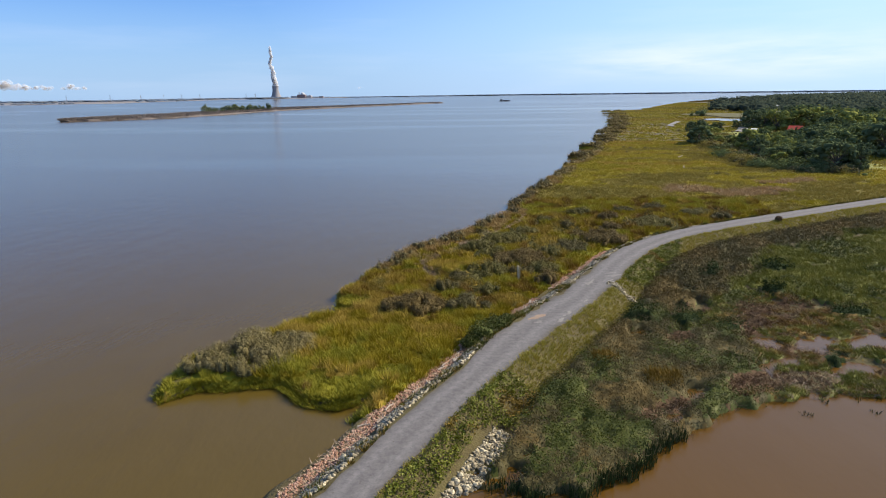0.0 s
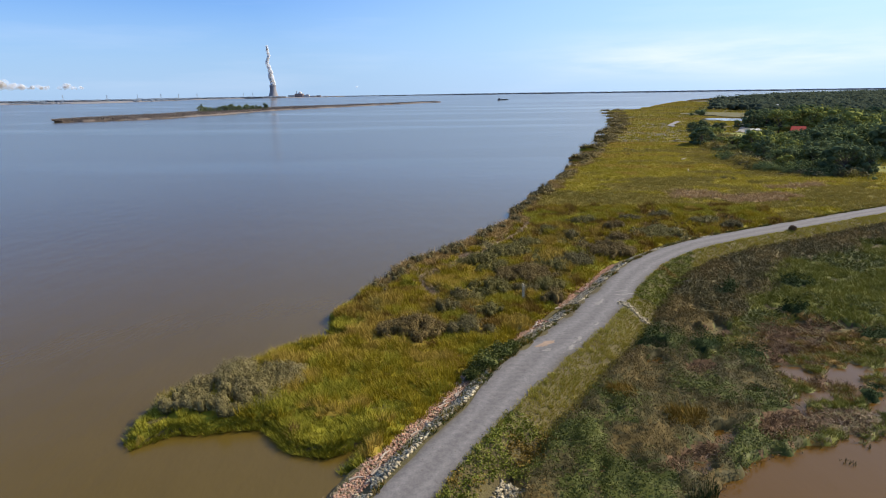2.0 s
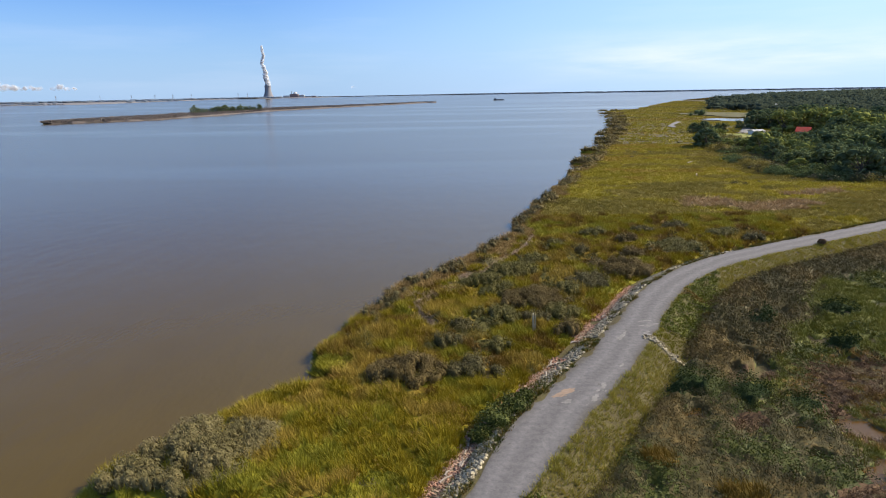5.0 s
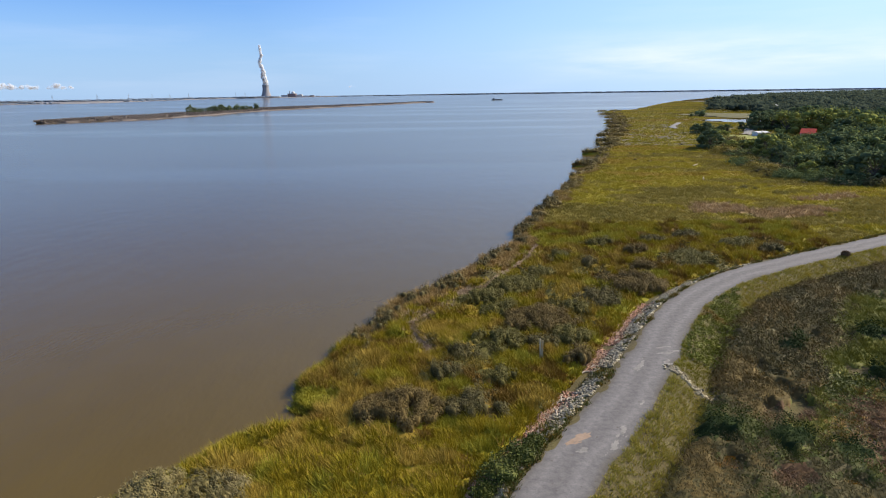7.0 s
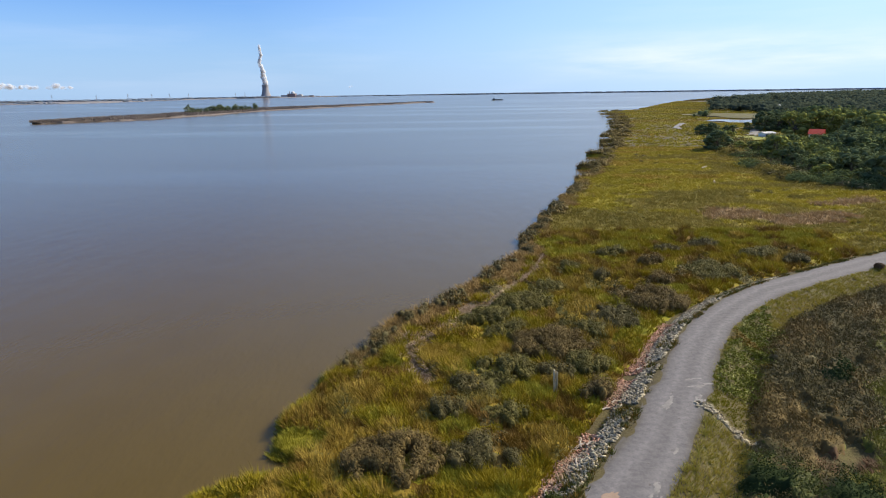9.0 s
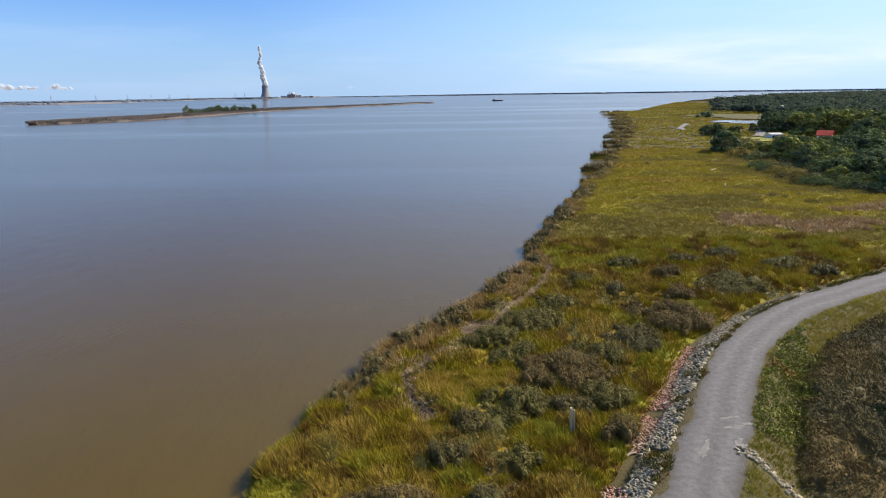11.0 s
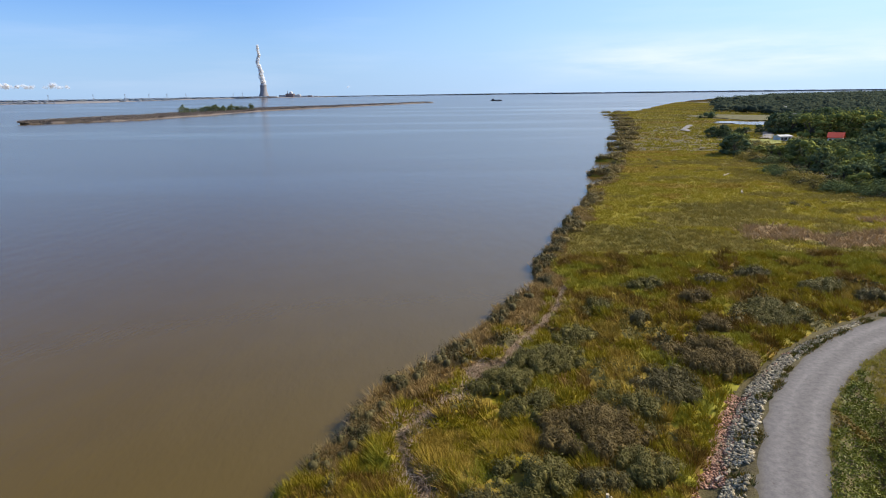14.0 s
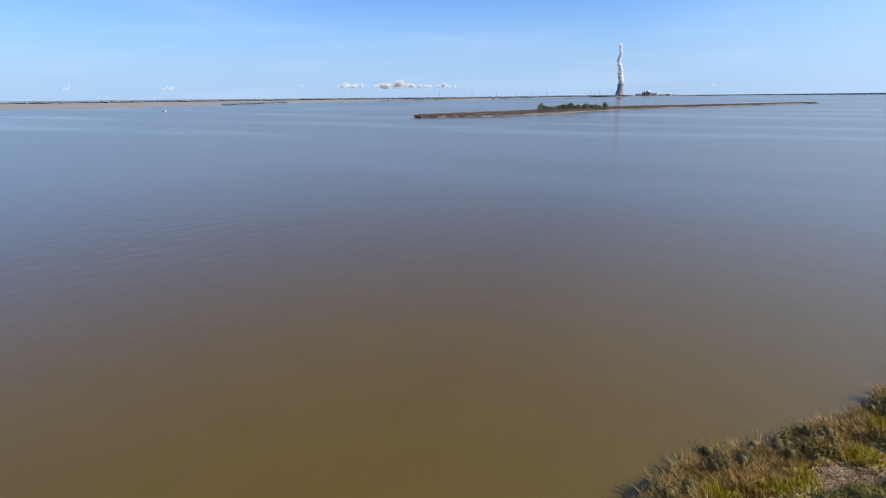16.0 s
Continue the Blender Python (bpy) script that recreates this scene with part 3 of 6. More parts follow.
def blades(x, y, z, h, w, spread, k, lean=0.35, bend=True, lean_to=(0.0, 0.0)):
    """k tapered blades in each tuft: corners and triangles."""
    n = len(x) * k
    rep = lambda v: np.repeat(np.broadcast_to(v, len(x)), k)
    az, rad = RNG.uniform(0, 2 * np.pi, n), np.sqrt(RNG.uniform(0, 1, n)) * rep(spread)
    px, py, pz = rep(x) + np.cos(az) * rad, rep(y) + np.sin(az) * rad, rep(z)
    hh = rep(h) * RNG.uniform(0.6, 1.1, n)
    ww = rep(w) * RNG.uniform(0.6, 1.3, n) * 0.5
    fa = RNG.uniform(0, np.pi, n)
    dx, dy = np.cos(fa) * ww, np.sin(fa) * ww
    la, ll = az + RNG.uniform(-0.9, 0.9, n), hh * lean * RNG.uniform(0.2, 1.4, n)
    lx, ly = np.cos(la) * ll + rep(lean_to[0]) * hh, np.sin(la) * ll + rep(lean_to[1]) * hh
    A, B = np.c_[px - dx, py - dy, pz - 0.05], np.c_[px + dx, py + dy, pz - 0.05]
    T = np.c_[px + lx, py + ly, pz + hh]
    if not bend:
        v = np.stack([A, B, T], 1).reshape(-1, 3)
        return v, np.arange(len(v)).reshape(-1, 3)
    C = np.c_[px + 0.3 * lx - 0.8 * dx, py + 0.3 * ly - 0.8 * dy, pz + 0.6 * hh]
    D = np.c_[px + 0.3 * lx + 0.8 * dx, py + 0.3 * ly + 0.8 * dy, pz + 0.6 * hh]
    v = np.stack([A, B, C, D, T], 1).reshape(-1, 3)
    b = np.arange(n)[:, None] * 5
    return v, (b[:, :, None] + np.array([[0, 1, 3], [0, 3, 2], [2, 3, 4]])[None]).reshape(-1, 3)


def clumps(x, y, cell, seed):
    """The nearest of scattered clump middles: distance, way out from it, and a chance number of its own."""
    i0, j0 = np.floor(x / cell), np.floor(y / cell)
    best, ox, oy, idn = np.full(len(x), 1e9), np.zeros(len(x)), np.zeros(len(x)), np.zeros(len(x))

    def h(a, b, k):
        q = np.sin(a * 127.1 + b * 311.7 + (seed + k) * 74.7) * 43758.5453
        return q - np.floor(q)
    for di in (-1, 0, 1):
        for dj in (-1, 0, 1):
            i, j = i0 + di, j0 + dj
            dx, dy = x - (i + h(i, j, 0.3)) * cell, y - (j + h(i, j, 1.7)) * cell
            d = np.hypot(dx, dy)
            near = d < best
            best, ox, oy = np.where(near, d, best), np.where(near, dx, ox), np.where(near, dy, oy)
            idn = np.where(near, h(i, j, 5.1), idn)
    return best, ox, oy, idn


def mounds(x, y, cell, low, tall, seed):
    """Grass heights and outward lean that heap up over scattered clumps."""
    d, ox, oy, idn = clumps(x + (vnoise(x, y, cell * 0.4, 8) - 0.5) * cell * 0.5, y + (vnoise(x, y, cell * 0.4, 9) - 0.5) * cell * 0.5, cell, seed)
    rad = cell * (0.45 + 0.3 * idn)
    dome = np.sqrt(np.clip(1 - (d / rad) ** 2, 0, 1))
    hgt = low + (tall - low) * dome * (0.35 + 0.65 * ((idn * 7.31) % 1))
    out = np.clip(d / rad, 0, 1) * 0.35 / np.maximum(d, 0.05)
    return hgt, (ox * out, oy * out), idn, dome


def leaves(px, py, pz, size, up=0.4, out=None, grassy=False, ruffle=0.24):
    """A small pointed leaf spray at each place: corners and four-sided faces."""
    n = len(px)
    nrm = RNG.normal(size=(n, 3)) * (1.0 if out is None else ruffle)
    nrm[:, 2] += up
    if out is not None:
        nrm += np.asarray(out).reshape(-1, 3)
    nrm /= np.linalg.norm(nrm, axis=1)[:, None]
    t = np.cross(nrm, RNG.normal(size=(n, 3)))
    if grassy:  # long narrow leaves that rise and splay outwards
        t = RNG.normal(size=(n, 3)) * 0.35 + np.asarray(out).reshape(-1, 3) * 0.32 + np.array([-0.42, 0.12, 0.0])
        t[:, 2] += 0.9
        nrm += RNG.normal(size=(n, 3)) * 0.3
        t -= nrm * np.sum(t * nrm, 1)[:, None] / np.sum(nrm * nrm, 1)[:, None]
        nrm /= np.linalg.norm(nrm, axis=1)[:, None]
    t /= np.linalg.norm(t, axis=1)[:, None]
    s = np.cross(nrm, t)
    size = np.broadcast_to(size, n)[:, None] * RNG.uniform(0.6, 1.3, (n, 1))
    p = np.c_[px, py, pz]
    w = 0.11 if grassy else 0.27
    v = np.stack([p - t * size * 0.5, p + s * size * w, p + t * size * 0.5, p - s * size * w], 1).reshape(-1, 3)
    return v, np.arange(4 * n).reshape(-1, 4)


def _cube_ball():
    """A ball of 24 four-sided faces."""
    ids, verts, faces = {}, [], []

    def vert(p):
        if p not in ids:
            ids[p] = len(verts)
            verts.append(np.array(p, float) / np.linalg.norm(p))
        return ids[p]
    for ax in range(3):
        for sg in (-1, 1):
            for i in (-1, 0):
                for j in (-1, 0):
                    q = []
                    for a, b in ((i, j), (i + 1, j), (i + 1, j + 1), (i, j + 1)):
                        p = [0, 0, 0]
                        p[ax], p[(ax + 1) % 3], p[(ax + 2) % 3] = sg, a, b
                        q.append(vert(tuple(p)))
                    faces.append(q if sg > 0 else q[::-1])
    return np.array(verts), np.array(faces)


BALL_V, BALL_F = _cube_ball()


def cores(cx, cy, cz, rx, rz):
    """The dense uneven inside of each leafy clump."""
    k = len(cx)
    u = BALL_V[None] * RNG.uniform(0.75, 1.15, (k, len(BALL_V), 1))
    v = np.stack([cx[:, None] + u[:, :, 0] * rx[:, None], cy[:, None] + u[:, :, 1] * rx[:, None], cz[:, None] + u[:, :, 2] * rz[:, None]], 2).reshape(-1, 3)
    return v, (np.arange(k)[:, None, None] * len(BALL_V) + BALL_F[None]).reshape(-1, 4)


def joined(a, b):
    return np.vstack([a[0], b[0]]), np.vstack([a[1], b[1] + len(a[0])])


def stuff(name, geo, mat, label, category):
    ob = new(name, mesh_np(name, *geo, mat, True))
    return tagged(ob, label, category, kind="stuff")


def blob(x, y, cx, cy, rx, ry, turn=0.0):
    """1 inside an uneven oval, 0 outside."""
    c, s = math.cos(turn), math.sin(turn)
    u, v = ((x - cx) * c + (y - cy) * s) / rx, (-(x - cx) * s + (y - cy) * c) / ry
    return ramp01(1.25 - np.hypot(u, v) + (vnoise(x, y, 2.2, 31) - 0.5) * 0.7, 0.1, 0.4)


# shrub and reed stands: x, y, half sizes, turn, kind
STANDS = [(-18.6, 50.6, 6.6, 3.9, 0.78, "tan"), (-4.2, 63.6, 3.6, 3.2, 0.1, "grey"), (2.4, 64.0, 2.6, 2.2, 0.2, "olive"),
          (9.0, 95.5, 4.6, 2.6, 0.6, "blue"), (4.2, 91.0, 3.4, 2.2, 0.4, "blue"), (10.4, 83.0, 4.4, 3.6, 0.3, "grey"), (25.0, 96.0, 4.4, 4.4, 0.6, "grey"),
          (37.4, 107.5, 4.6, 4.0, 0.5, "blue"), (18.8, 90.0, 3.6, 3.0, 0.8, "olive"), (5.0, 77.0, 3.0, 2.4, 0.2, "blue"),
          (9.6, 76.6, 1.4, 1.4, 0.0, "olive"), (21.4, 105.6, 2.0, 1.2, 0.3, "olive"), (49.0, 117.0, 3.6, 2.2, 0.5, "blue"),
          (35.8, 120.0, 2.2, 1.3, 0.3, "olive"), (53.0, 113.0, 2.6, 1.4, 0.4, "olive"), (-0.6, 70.2, 1.6, 1.2, 0.0, "olive")]
STANDS += [(6.0, 86.5, 2.6, 2.0, 0.3, "blue"), (13.5, 78.6, 2.4, 2.0, 0.4, "blue"), (1.6, 74.6, 1.8, 1.3, 0.2, "olive"), (15.2, 86.0, 2.2, 1.7, 0.5, "blue"), (13.0, 101.5, 3.0, 1.8, 0.7, "blue"),
           (29.0, 104.0, 2.2, 1.5, 0.6, "grey"), (17.5, 110.5, 2.6, 1.6, 0.8, "blue"), (31.0, 113.0, 2.6, 1.5, 0.4, "grey"), (25.5, 118.0, 3.0, 1.6, 0.3, "blue"), (12.6, 72.6, 1.5, 1.2, 0.3, "grey"),
           (4.4, 69.6, 1.8, 1.4, 0.2, "blue"), (43.0, 123.0, 3.0, 1.5, 0.3, "olive")]


def stand(x, y, kind):
    out = np.zeros(np.shape(x))
    for cx, cy, rx, ry, turn, k in STANDS:
        if k == kind:
            out = np.maximum(out, blob(x, y, cx, cy, rx, ry, turn))
    return out


def any_stand(x, y):
    return np.maximum(np.maximum(stand(x, y, "grey"), stand(x, y, "tan")), np.maximum(stand(x, y, "olive"), stand(x, y, "blue")))


TRAIL = spline([(-2.2, 75.6), (-3.4, 78.7), (-4.2, 81.4), (-4.4, 83.6), (-2.8, 85.7), (-1.0, 88.4), (1.4, 90.3), (2.8, 93.0), (5.0, 96.5), (6.6, 100.4), (8.8, 103.6),
                (10.6, 106.8), (12.8, 111.6), (15.3, 119.0)], 0.8)


def trail(x, y):
    return segment_distance(np.asarray(x, float), np.asarray(y, float), TRAIL)[0]


# ---- marsh between road and river ----
def spots(x, y, rows):
    out = np.zeros(np.shape(x))
    for row in rows:
        out = np.maximum(out, blob(x, y, *row))
    return out


def frac(v):
    return v - np.floor(v)


def mound(x, y, cell, seed):
    """Rounded heaps over scattered clumps: height 0..1 and the clump's chance number."""
    wx_, wy_ = (vnoise(x, y, cell * 0.4, 8) - 0.5) * cell * 0.6, (vnoise(x, y, cell * 0.4, 9) - 0.5) * cell * 0.6
    d, ox, oy, idn = clumps(x + wx_, y + wy_, cell, seed)
    return np.clip(1 - (d / (cell * (0.5 + 0.3 * idn))) ** 2, 0, 1) ** 0.8, idn


FLATS = [(2.2, 94.0, 1.8, 3.0, -0.6), (-3.0, 86.0, 1.6, 1.6, -0.6), (-0.6, 88.8, 1.7, 1.1, 0.6), (6.0, 98.5, 1.2, 1.6, -0.4)]
LOWS = [(-9.2, 44.4, 3.6, 2.4, 0.2), (-23.8, 45.6, 1.8, 1.8, 0), (-12.2, 66.4, 2.4, 1.6, 0), (-5.6, 47.2, 2.2, 2.0, 0.6), (-12.0, 46.0, 2.2, 1.0, 0.6)]


def river_growth(x, y):
    """On the river side of the dike: how tall the growth stands, and chance numbers that pick its kind."""
    c, (r, a) = coast(x, y), road(x, y)
    d1, i1 = mound(x, y, 3.8, 42)
    d2, i2 = mound(x, y, 1.7, 43)
    d3, i3 = mound(x, y, 0.8, 41)
    k1, k2 = frac(i1 * 7.31), frac(i2 * 3.7)
    h = 0.16 + 0.25 * vnoise(x, y, 10, 40) + 1.15 * d1 * (0.15 + 0.85 * k1) + 0.6 * d2 * (0.25 + 0.75 * k2) + 0.15 * d3
    u = 0.62 * frac(i1 * 13.7) + 0.38 * frac(i2 * 9.1)
    sunny = np.maximum(ramp01(64 - y - 0.25 * x + (vnoise(x, y, 6, 39) - 0.5) * 14, 0, 6), 0.9 * blob(x, y, 1.5, 82, 5, 4, 0.4))
    h = np.where((u < 0.22) & (sunny < 0.5), h + 0.5 * d1, h)
    low = np.zeros(np.shape(x))
    for row in LOWS:
        low = np.maximum(low, blob(x, y, *row))
    h = h * (1 - 0.62 * low)
    t = trail(x, y)
    h = h * (0.06 + 0.94 * ramp01(t, 0.3, 1.0)) * (1 - 0.75 * spots(x, y, FLATS))
    bank = ramp01(4.2 - c + (vnoise(x, y, 4, 38) - 0.5) * 2.5, 0, 1) * ramp01(y, 76, 82)
    h = h * (1 - 0.35 * bank * ramp01(c, 0.4, 1.4))
    h = h * ramp01(c, -0.1, 0.5) * ramp01(-r - widening(a - ROAD_S0), 4.1, 5.6)
    return h, u, sunny, low, bank, c


def body(name, step, x0, x1, y0, y1, growth, kinds, mats, label):
    """The dense uneven inside of a growth, in the materials of its kinds."""
    xs, ys = np.arange(x0, x1, step), np.arange(y0, y1, step)
    gx, gy = np.meshgrid(xs, ys)
    x = gx.ravel() + RNG.uniform(-0.3, 0.3, gx.size) * step
    y = gy.ravel() + RNG.uniform(-0.3, 0.3, gx.size) * step
    got = growth(x, y)
    h = got[0]
    n, m = len(xs), len(ys)
    i = (np.arange(m - 1)[:, None] * n + np.arange(n - 1)[None]).ravel()
    f = np.c_[i, i + 1, i + n + 1, i + n]
    f = f[np.max(h[f], axis=1) > 0.1]
    used = np.unique(f)
    back = np.zeros(len(x), np.int64)
    back[used] = np.arange(len(used))
    z = height(x[used], y[used]) + h[used] * (0.42 + RNG.normal(0, 0.07, len(used))) - 0.08
    ob = stuff(name, (np.c_[x[used], y[used], z], back[f]), mats[0], label, "undergrowth")
    for mat in mats[1:]:
        ob.data.materials.append(mat)
    ob.data.polygons.foreach_set("material_index", kinds(x, y, got)[f[:, 0]].astype(np.int32))
    return ob


def slope_of(growth, x, y):
    """Growth height, and the way in which it falls."""
    e = 0.35
    got = growth(x, y)
    gx, gy = got[0] - growth(x + e, y)[0], got[0] - growth(x, y + e)[0]
    return got, np.clip(gx / e, -1.5, 1.5), np.clip(gy / e, -1.5, 1.5)


WIND = (-0.34, 0.06)


def tips(x, y, h, gx, gy, length, wide, k, spread, mat, label, category="marsh grass", name="marsh_grass", lean=0.5):
    """Grass standing on the body of a growth and leaning down its slopes and with the wind."""
    if len(x):
        to = (np.clip(gx, -1, 1) * 0.45 + WIND[0], np.clip(gy, -1, 1) * 0.45 + WIND[1])
        stuff(name, blades(x, y, height(x, y) + 0.32 * h, length + 0.42 * h, wide, spread, k, lean, False, to), mat, label, category)


def sprays(x, y, h, gx, gy, size, k, mat, label, category="shrubs", name="marsh_shrubs", grassy=False, rise=0.3):
    """Leaf sprays over the body of a growth."""
    if not len(x):
        return
    n = len(x) * k
    rep = lambda v: np.repeat(v, k)
    px, py = rep(x) + RNG.normal(0, 0.2, n), rep(y) + RNG.normal(0, 0.2, n)
    pz = rep(height(x, y)) + rep(h) * RNG.uniform(0.36, 1.0, n) + RNG.uniform(-0.3, 0.7, n) * rise
    out = np.c_[rep(np.clip(gx, -1.2, 1.2)) * 0.7, rep(np.clip(gy, -1.2, 1.2)) * 0.7, np.full(n, 0.4)] + RNG.normal(0, 0.42, (n, 3))
    stuff(name, leaves(px, py, pz, size, 0.15, out, grassy), mat, label, category)


def river_kinds(x, y, got):
    """0 cordgrass, 1 bright grass, 2 rushes, 3 golden grass, 4 rusty herbs, 5 bank reeds, 6 grey-green shrubs, 7 olive herbs."""
    h, u, sunny, low, bank, c = got
    g = vnoise(x, y, 7, 44)
    u = u + RNG.normal(0, 0.035, len(x)) + 0.18 * ramp01(y, 106, 128)
    amber = 0.14 + 0.1 * blob(x, y, 18, 94, 14, 14) + 0.08 * (g - 0.5)
    wild = (sunny < 0.5) & (low < 0.4)
    kind = np.zeros(len(x), int)
    kind[(low > 0.4) | (u > 0.74 - 0.1 * (g - 0.5))] = 1
    kind[(u < 0.5 + 0.1 * (g - 0.5)) & (sunny < 0.6) & (low < 0.4)] = 2
    q = (u < 0.2 + amber) & (low < 0.4)
    kind[q] = np.where(g[q] > 0.45, 3, 4)
    q = wild & (u < 0.2)
    kind[q] = np.where(g[q] > 0.42, 6, 7)
    kind[bank > RNG.uniform(0.2, 0.8, len(x))] = 5
    return kind


def marsh_near():
    mats = (M_CORD, M_BRIGHT, M_OLIVEGRASS, M_GOLD, M_RUST, M_REED, M_BLUE, M_OLIVE)
    body("undergrowth", 0.33, -27, 67, 41, 135, river_growth, river_kinds, mats, "dense uneven undergrowth of the tidal marsh")
    for lo, hi, dens, ln, wd, k, leaf in ((41, 84, 14.0, 0.3, 0.065, 11, 0.19), (84, 134, 7.5, 0.33, 0.11, 9, 0.27)):
        x, y = scatter(-27, 67, lo, hi, dens)
        got, gx, gy = slope_of(river_growth, x, y)
        kind = river_kinds(x, y, got)
        h, u, sunny, low, bank, c = got
        keep = (h > 0.16) & (any_stand(x, y) < RNG.uniform(0.3, 1, len(x)))
        x, y, h, low, gx, gy, kind = (v[keep] for v in (x, y, h, low, gx, gy, kind))
        cord, fresh, rush, gold, rust, edge = (kind == j for j in range(6))
        for sel, mat, label in ((cord, M_CORD, "tall yellow-green cordgrass covering the tidal marsh"), (fresh, M_BRIGHT, "bright green cordgrass in patches over the marsh"),
                                (rush, M_OLIVEGRASS, "olive green rushes in clumps over the marsh"), (gold, M_GOLD, "golden brown ripe grass in clumps over the marsh"),
                                (rust, M_RUST, "rusty brown seed heads among the marsh grass")):
            tips(x[sel], y[sel], h[sel], gx[sel], gy[sel], np.where(low[sel] > 0.4, ln * 0.8, ln) * (0.7 + 0.5 * vnoise(x[sel], y[sel], 1.1, 37)), wd, k, 0.24, mat, label)
        tips(x[edge], y[edge], h[edge], gx[edge], gy[edge], ln * 0.8, wd, k + 3, 0.26, M_REED, "dry tan reeds lining the river bank", "reeds", "bank_reeds", 0.9)
        q = kind == 6
        sprays(x[q], y[q], h[q], gx[q], gy[q], leaf * 1.3, 10, M_BLUE, "grey-green feathery shrubs among the marsh grass", grassy=True, rise=0.35)
        q = kind == 7
        sprays(x[q], y[q], h[q], gx[q], gy[q], leaf * 1.1, 10, M_OLIVE, "leafy dark olive herbs among the marsh grass", "herbs", "marsh_herbs")
        q = cord & (RNG.uniform(0, 1, len(x)) < 0.12)
        sprays(x[q], y[q], h[q], gx[q], gy[q], leaf * 0.9, 5, M_HERB, "leafy yellow-green herbs among the marsh grass", "herbs", "marsh_herbs")
    # grass spilling over the water's edge
    x, y = scatter(-28, -3, 40, 78, 26.0)
    c = coast(x, y)
    keep = (c > -0.45) & (c < 0.7) & (road(x, y)[0] < -4.6)
    x, y, c = x[keep], y[keep], c[keep]
    e = 0.4
    out = ((c - coast(x + e, y)) / e, (c - coast(x, y + e)) / e)
    stuff("low_grass", blades(x, y, np.maximum(height(x, y), 0.0), 0.35 + 0.3 * vnoise(x, y, 1.5, 36), 0.07, 0.2, 9, 0.6, False, tuple(np.clip(v, -1, 1) * 0.5 for v in out)), M_BRIGHT,
          "low bright green grass spilling over the water edge", "marsh grass")
    # the bank further along
    x, y = scatter(8, 62, 128, 250, 4.0)
    c = coast(x, y)
    keep = (c > 0.1) & (c < 2.2 + 2.4 * vnoise(x, y, 7, 45))
    x, y = x[keep], y[keep]
    stuff("bank_reeds", blades(x, y, height(x, y), 0.5 + 0.7 * vnoise(x, y, 2.2, 46), 0.12, 0.6, 10, 0.85), M_REED, "dry tan and olive reeds lining the river bank", "reeds")
    # shrubs hanging over the bank
    x, y = scatter(-16, 46, 74, 190, 1.7)
    c = coast(x, y)
    keep = (c > -0.2) & (c < 2.4) & (vnoise(x, y, 4.5, 47) > 0.4)
    cushions(x[keep], y[keep], 0.75, 1.5, 0.2, 150, M_GREYGREEN, "bank_shrubs", "low grey-green shrubs hanging over the river bank", "shrubs", True)
    # flattened dead reed along the old trail
    x, y = scatter(-8, 18, 74, 121, 22.0)
    t, c = trail(x, y), coast(x, y)
    flat = spots(x, y, FLATS)
    keep = ((t < 0.35 + 1.1 * vnoise(x, y, 2.5, 48)) | (flat > 0.5)) & (c > 0.6)
    x, y, h = x[keep], y[keep], 0.5 * river_growth(x[keep], y[keep])[0]
    pale = RNG.uniform(0, 1, len(x)) < 0.7
    for sel, mat, label in ((pale, M_DEADPALE, "bleached flattened reed stalks beside a bare trail"), (~pale, M_DEAD, "flattened dead reed stalks beside a bare trail")):
        stuff("flattened_reeds", blades(x[sel], y[sel], height(x[sel], y[sel]) + h[sel] + 0.08, 0.16, 0.07, 0.7, 5, 4.0, False), mat, label, "dead reeds")


def cushions(cx, cy, radius, tall, leaf, n_leaf, mat, name, label, category="shrubs", grassy=False, core=1.0):
    """Many rounded leafy cushions in one mesh."""
    if len(cx) == 0:
        return
    k = len(cx)
    rad = radius * RNG.uniform(0.55, 1.45, k)
    hgt = tall * RNG.uniform(0.5, 1.35, k)
    z0 = height(cx, cy)
    d = RNG.normal(size=(k, n_leaf, 3))
    d /= np.linalg.norm(d, axis=2)[:, :, None]
    d *= (RNG.uniform(0.35, 1, (k, n_leaf, 1)) ** 0.5) * RNG.uniform(0.8, 1.15, (k, n_leaf, 1))
    px = cx[:, None] + d[:, :, 0] * rad[:, None]
    py = cy[:, None] + d[:, :, 1] * rad[:, None]
    pz = z0[:, None] + hgt[:, None] * np.clip(0.5 + 0.55 * d[:, :, 2], 0.02, 1.2)
    leafy = leaves(px.ravel(), py.ravel(), pz.ravel(), leaf, 0.3, d / np.linalg.norm(d, axis=2)[:, :, None], grassy)
    stuff(name, joined(leafy, cores(cx, cy, z0 + hgt * 0.36, rad * 0.42 * core, hgt * 0.28 * core)), mat, label, category)


marsh_near()


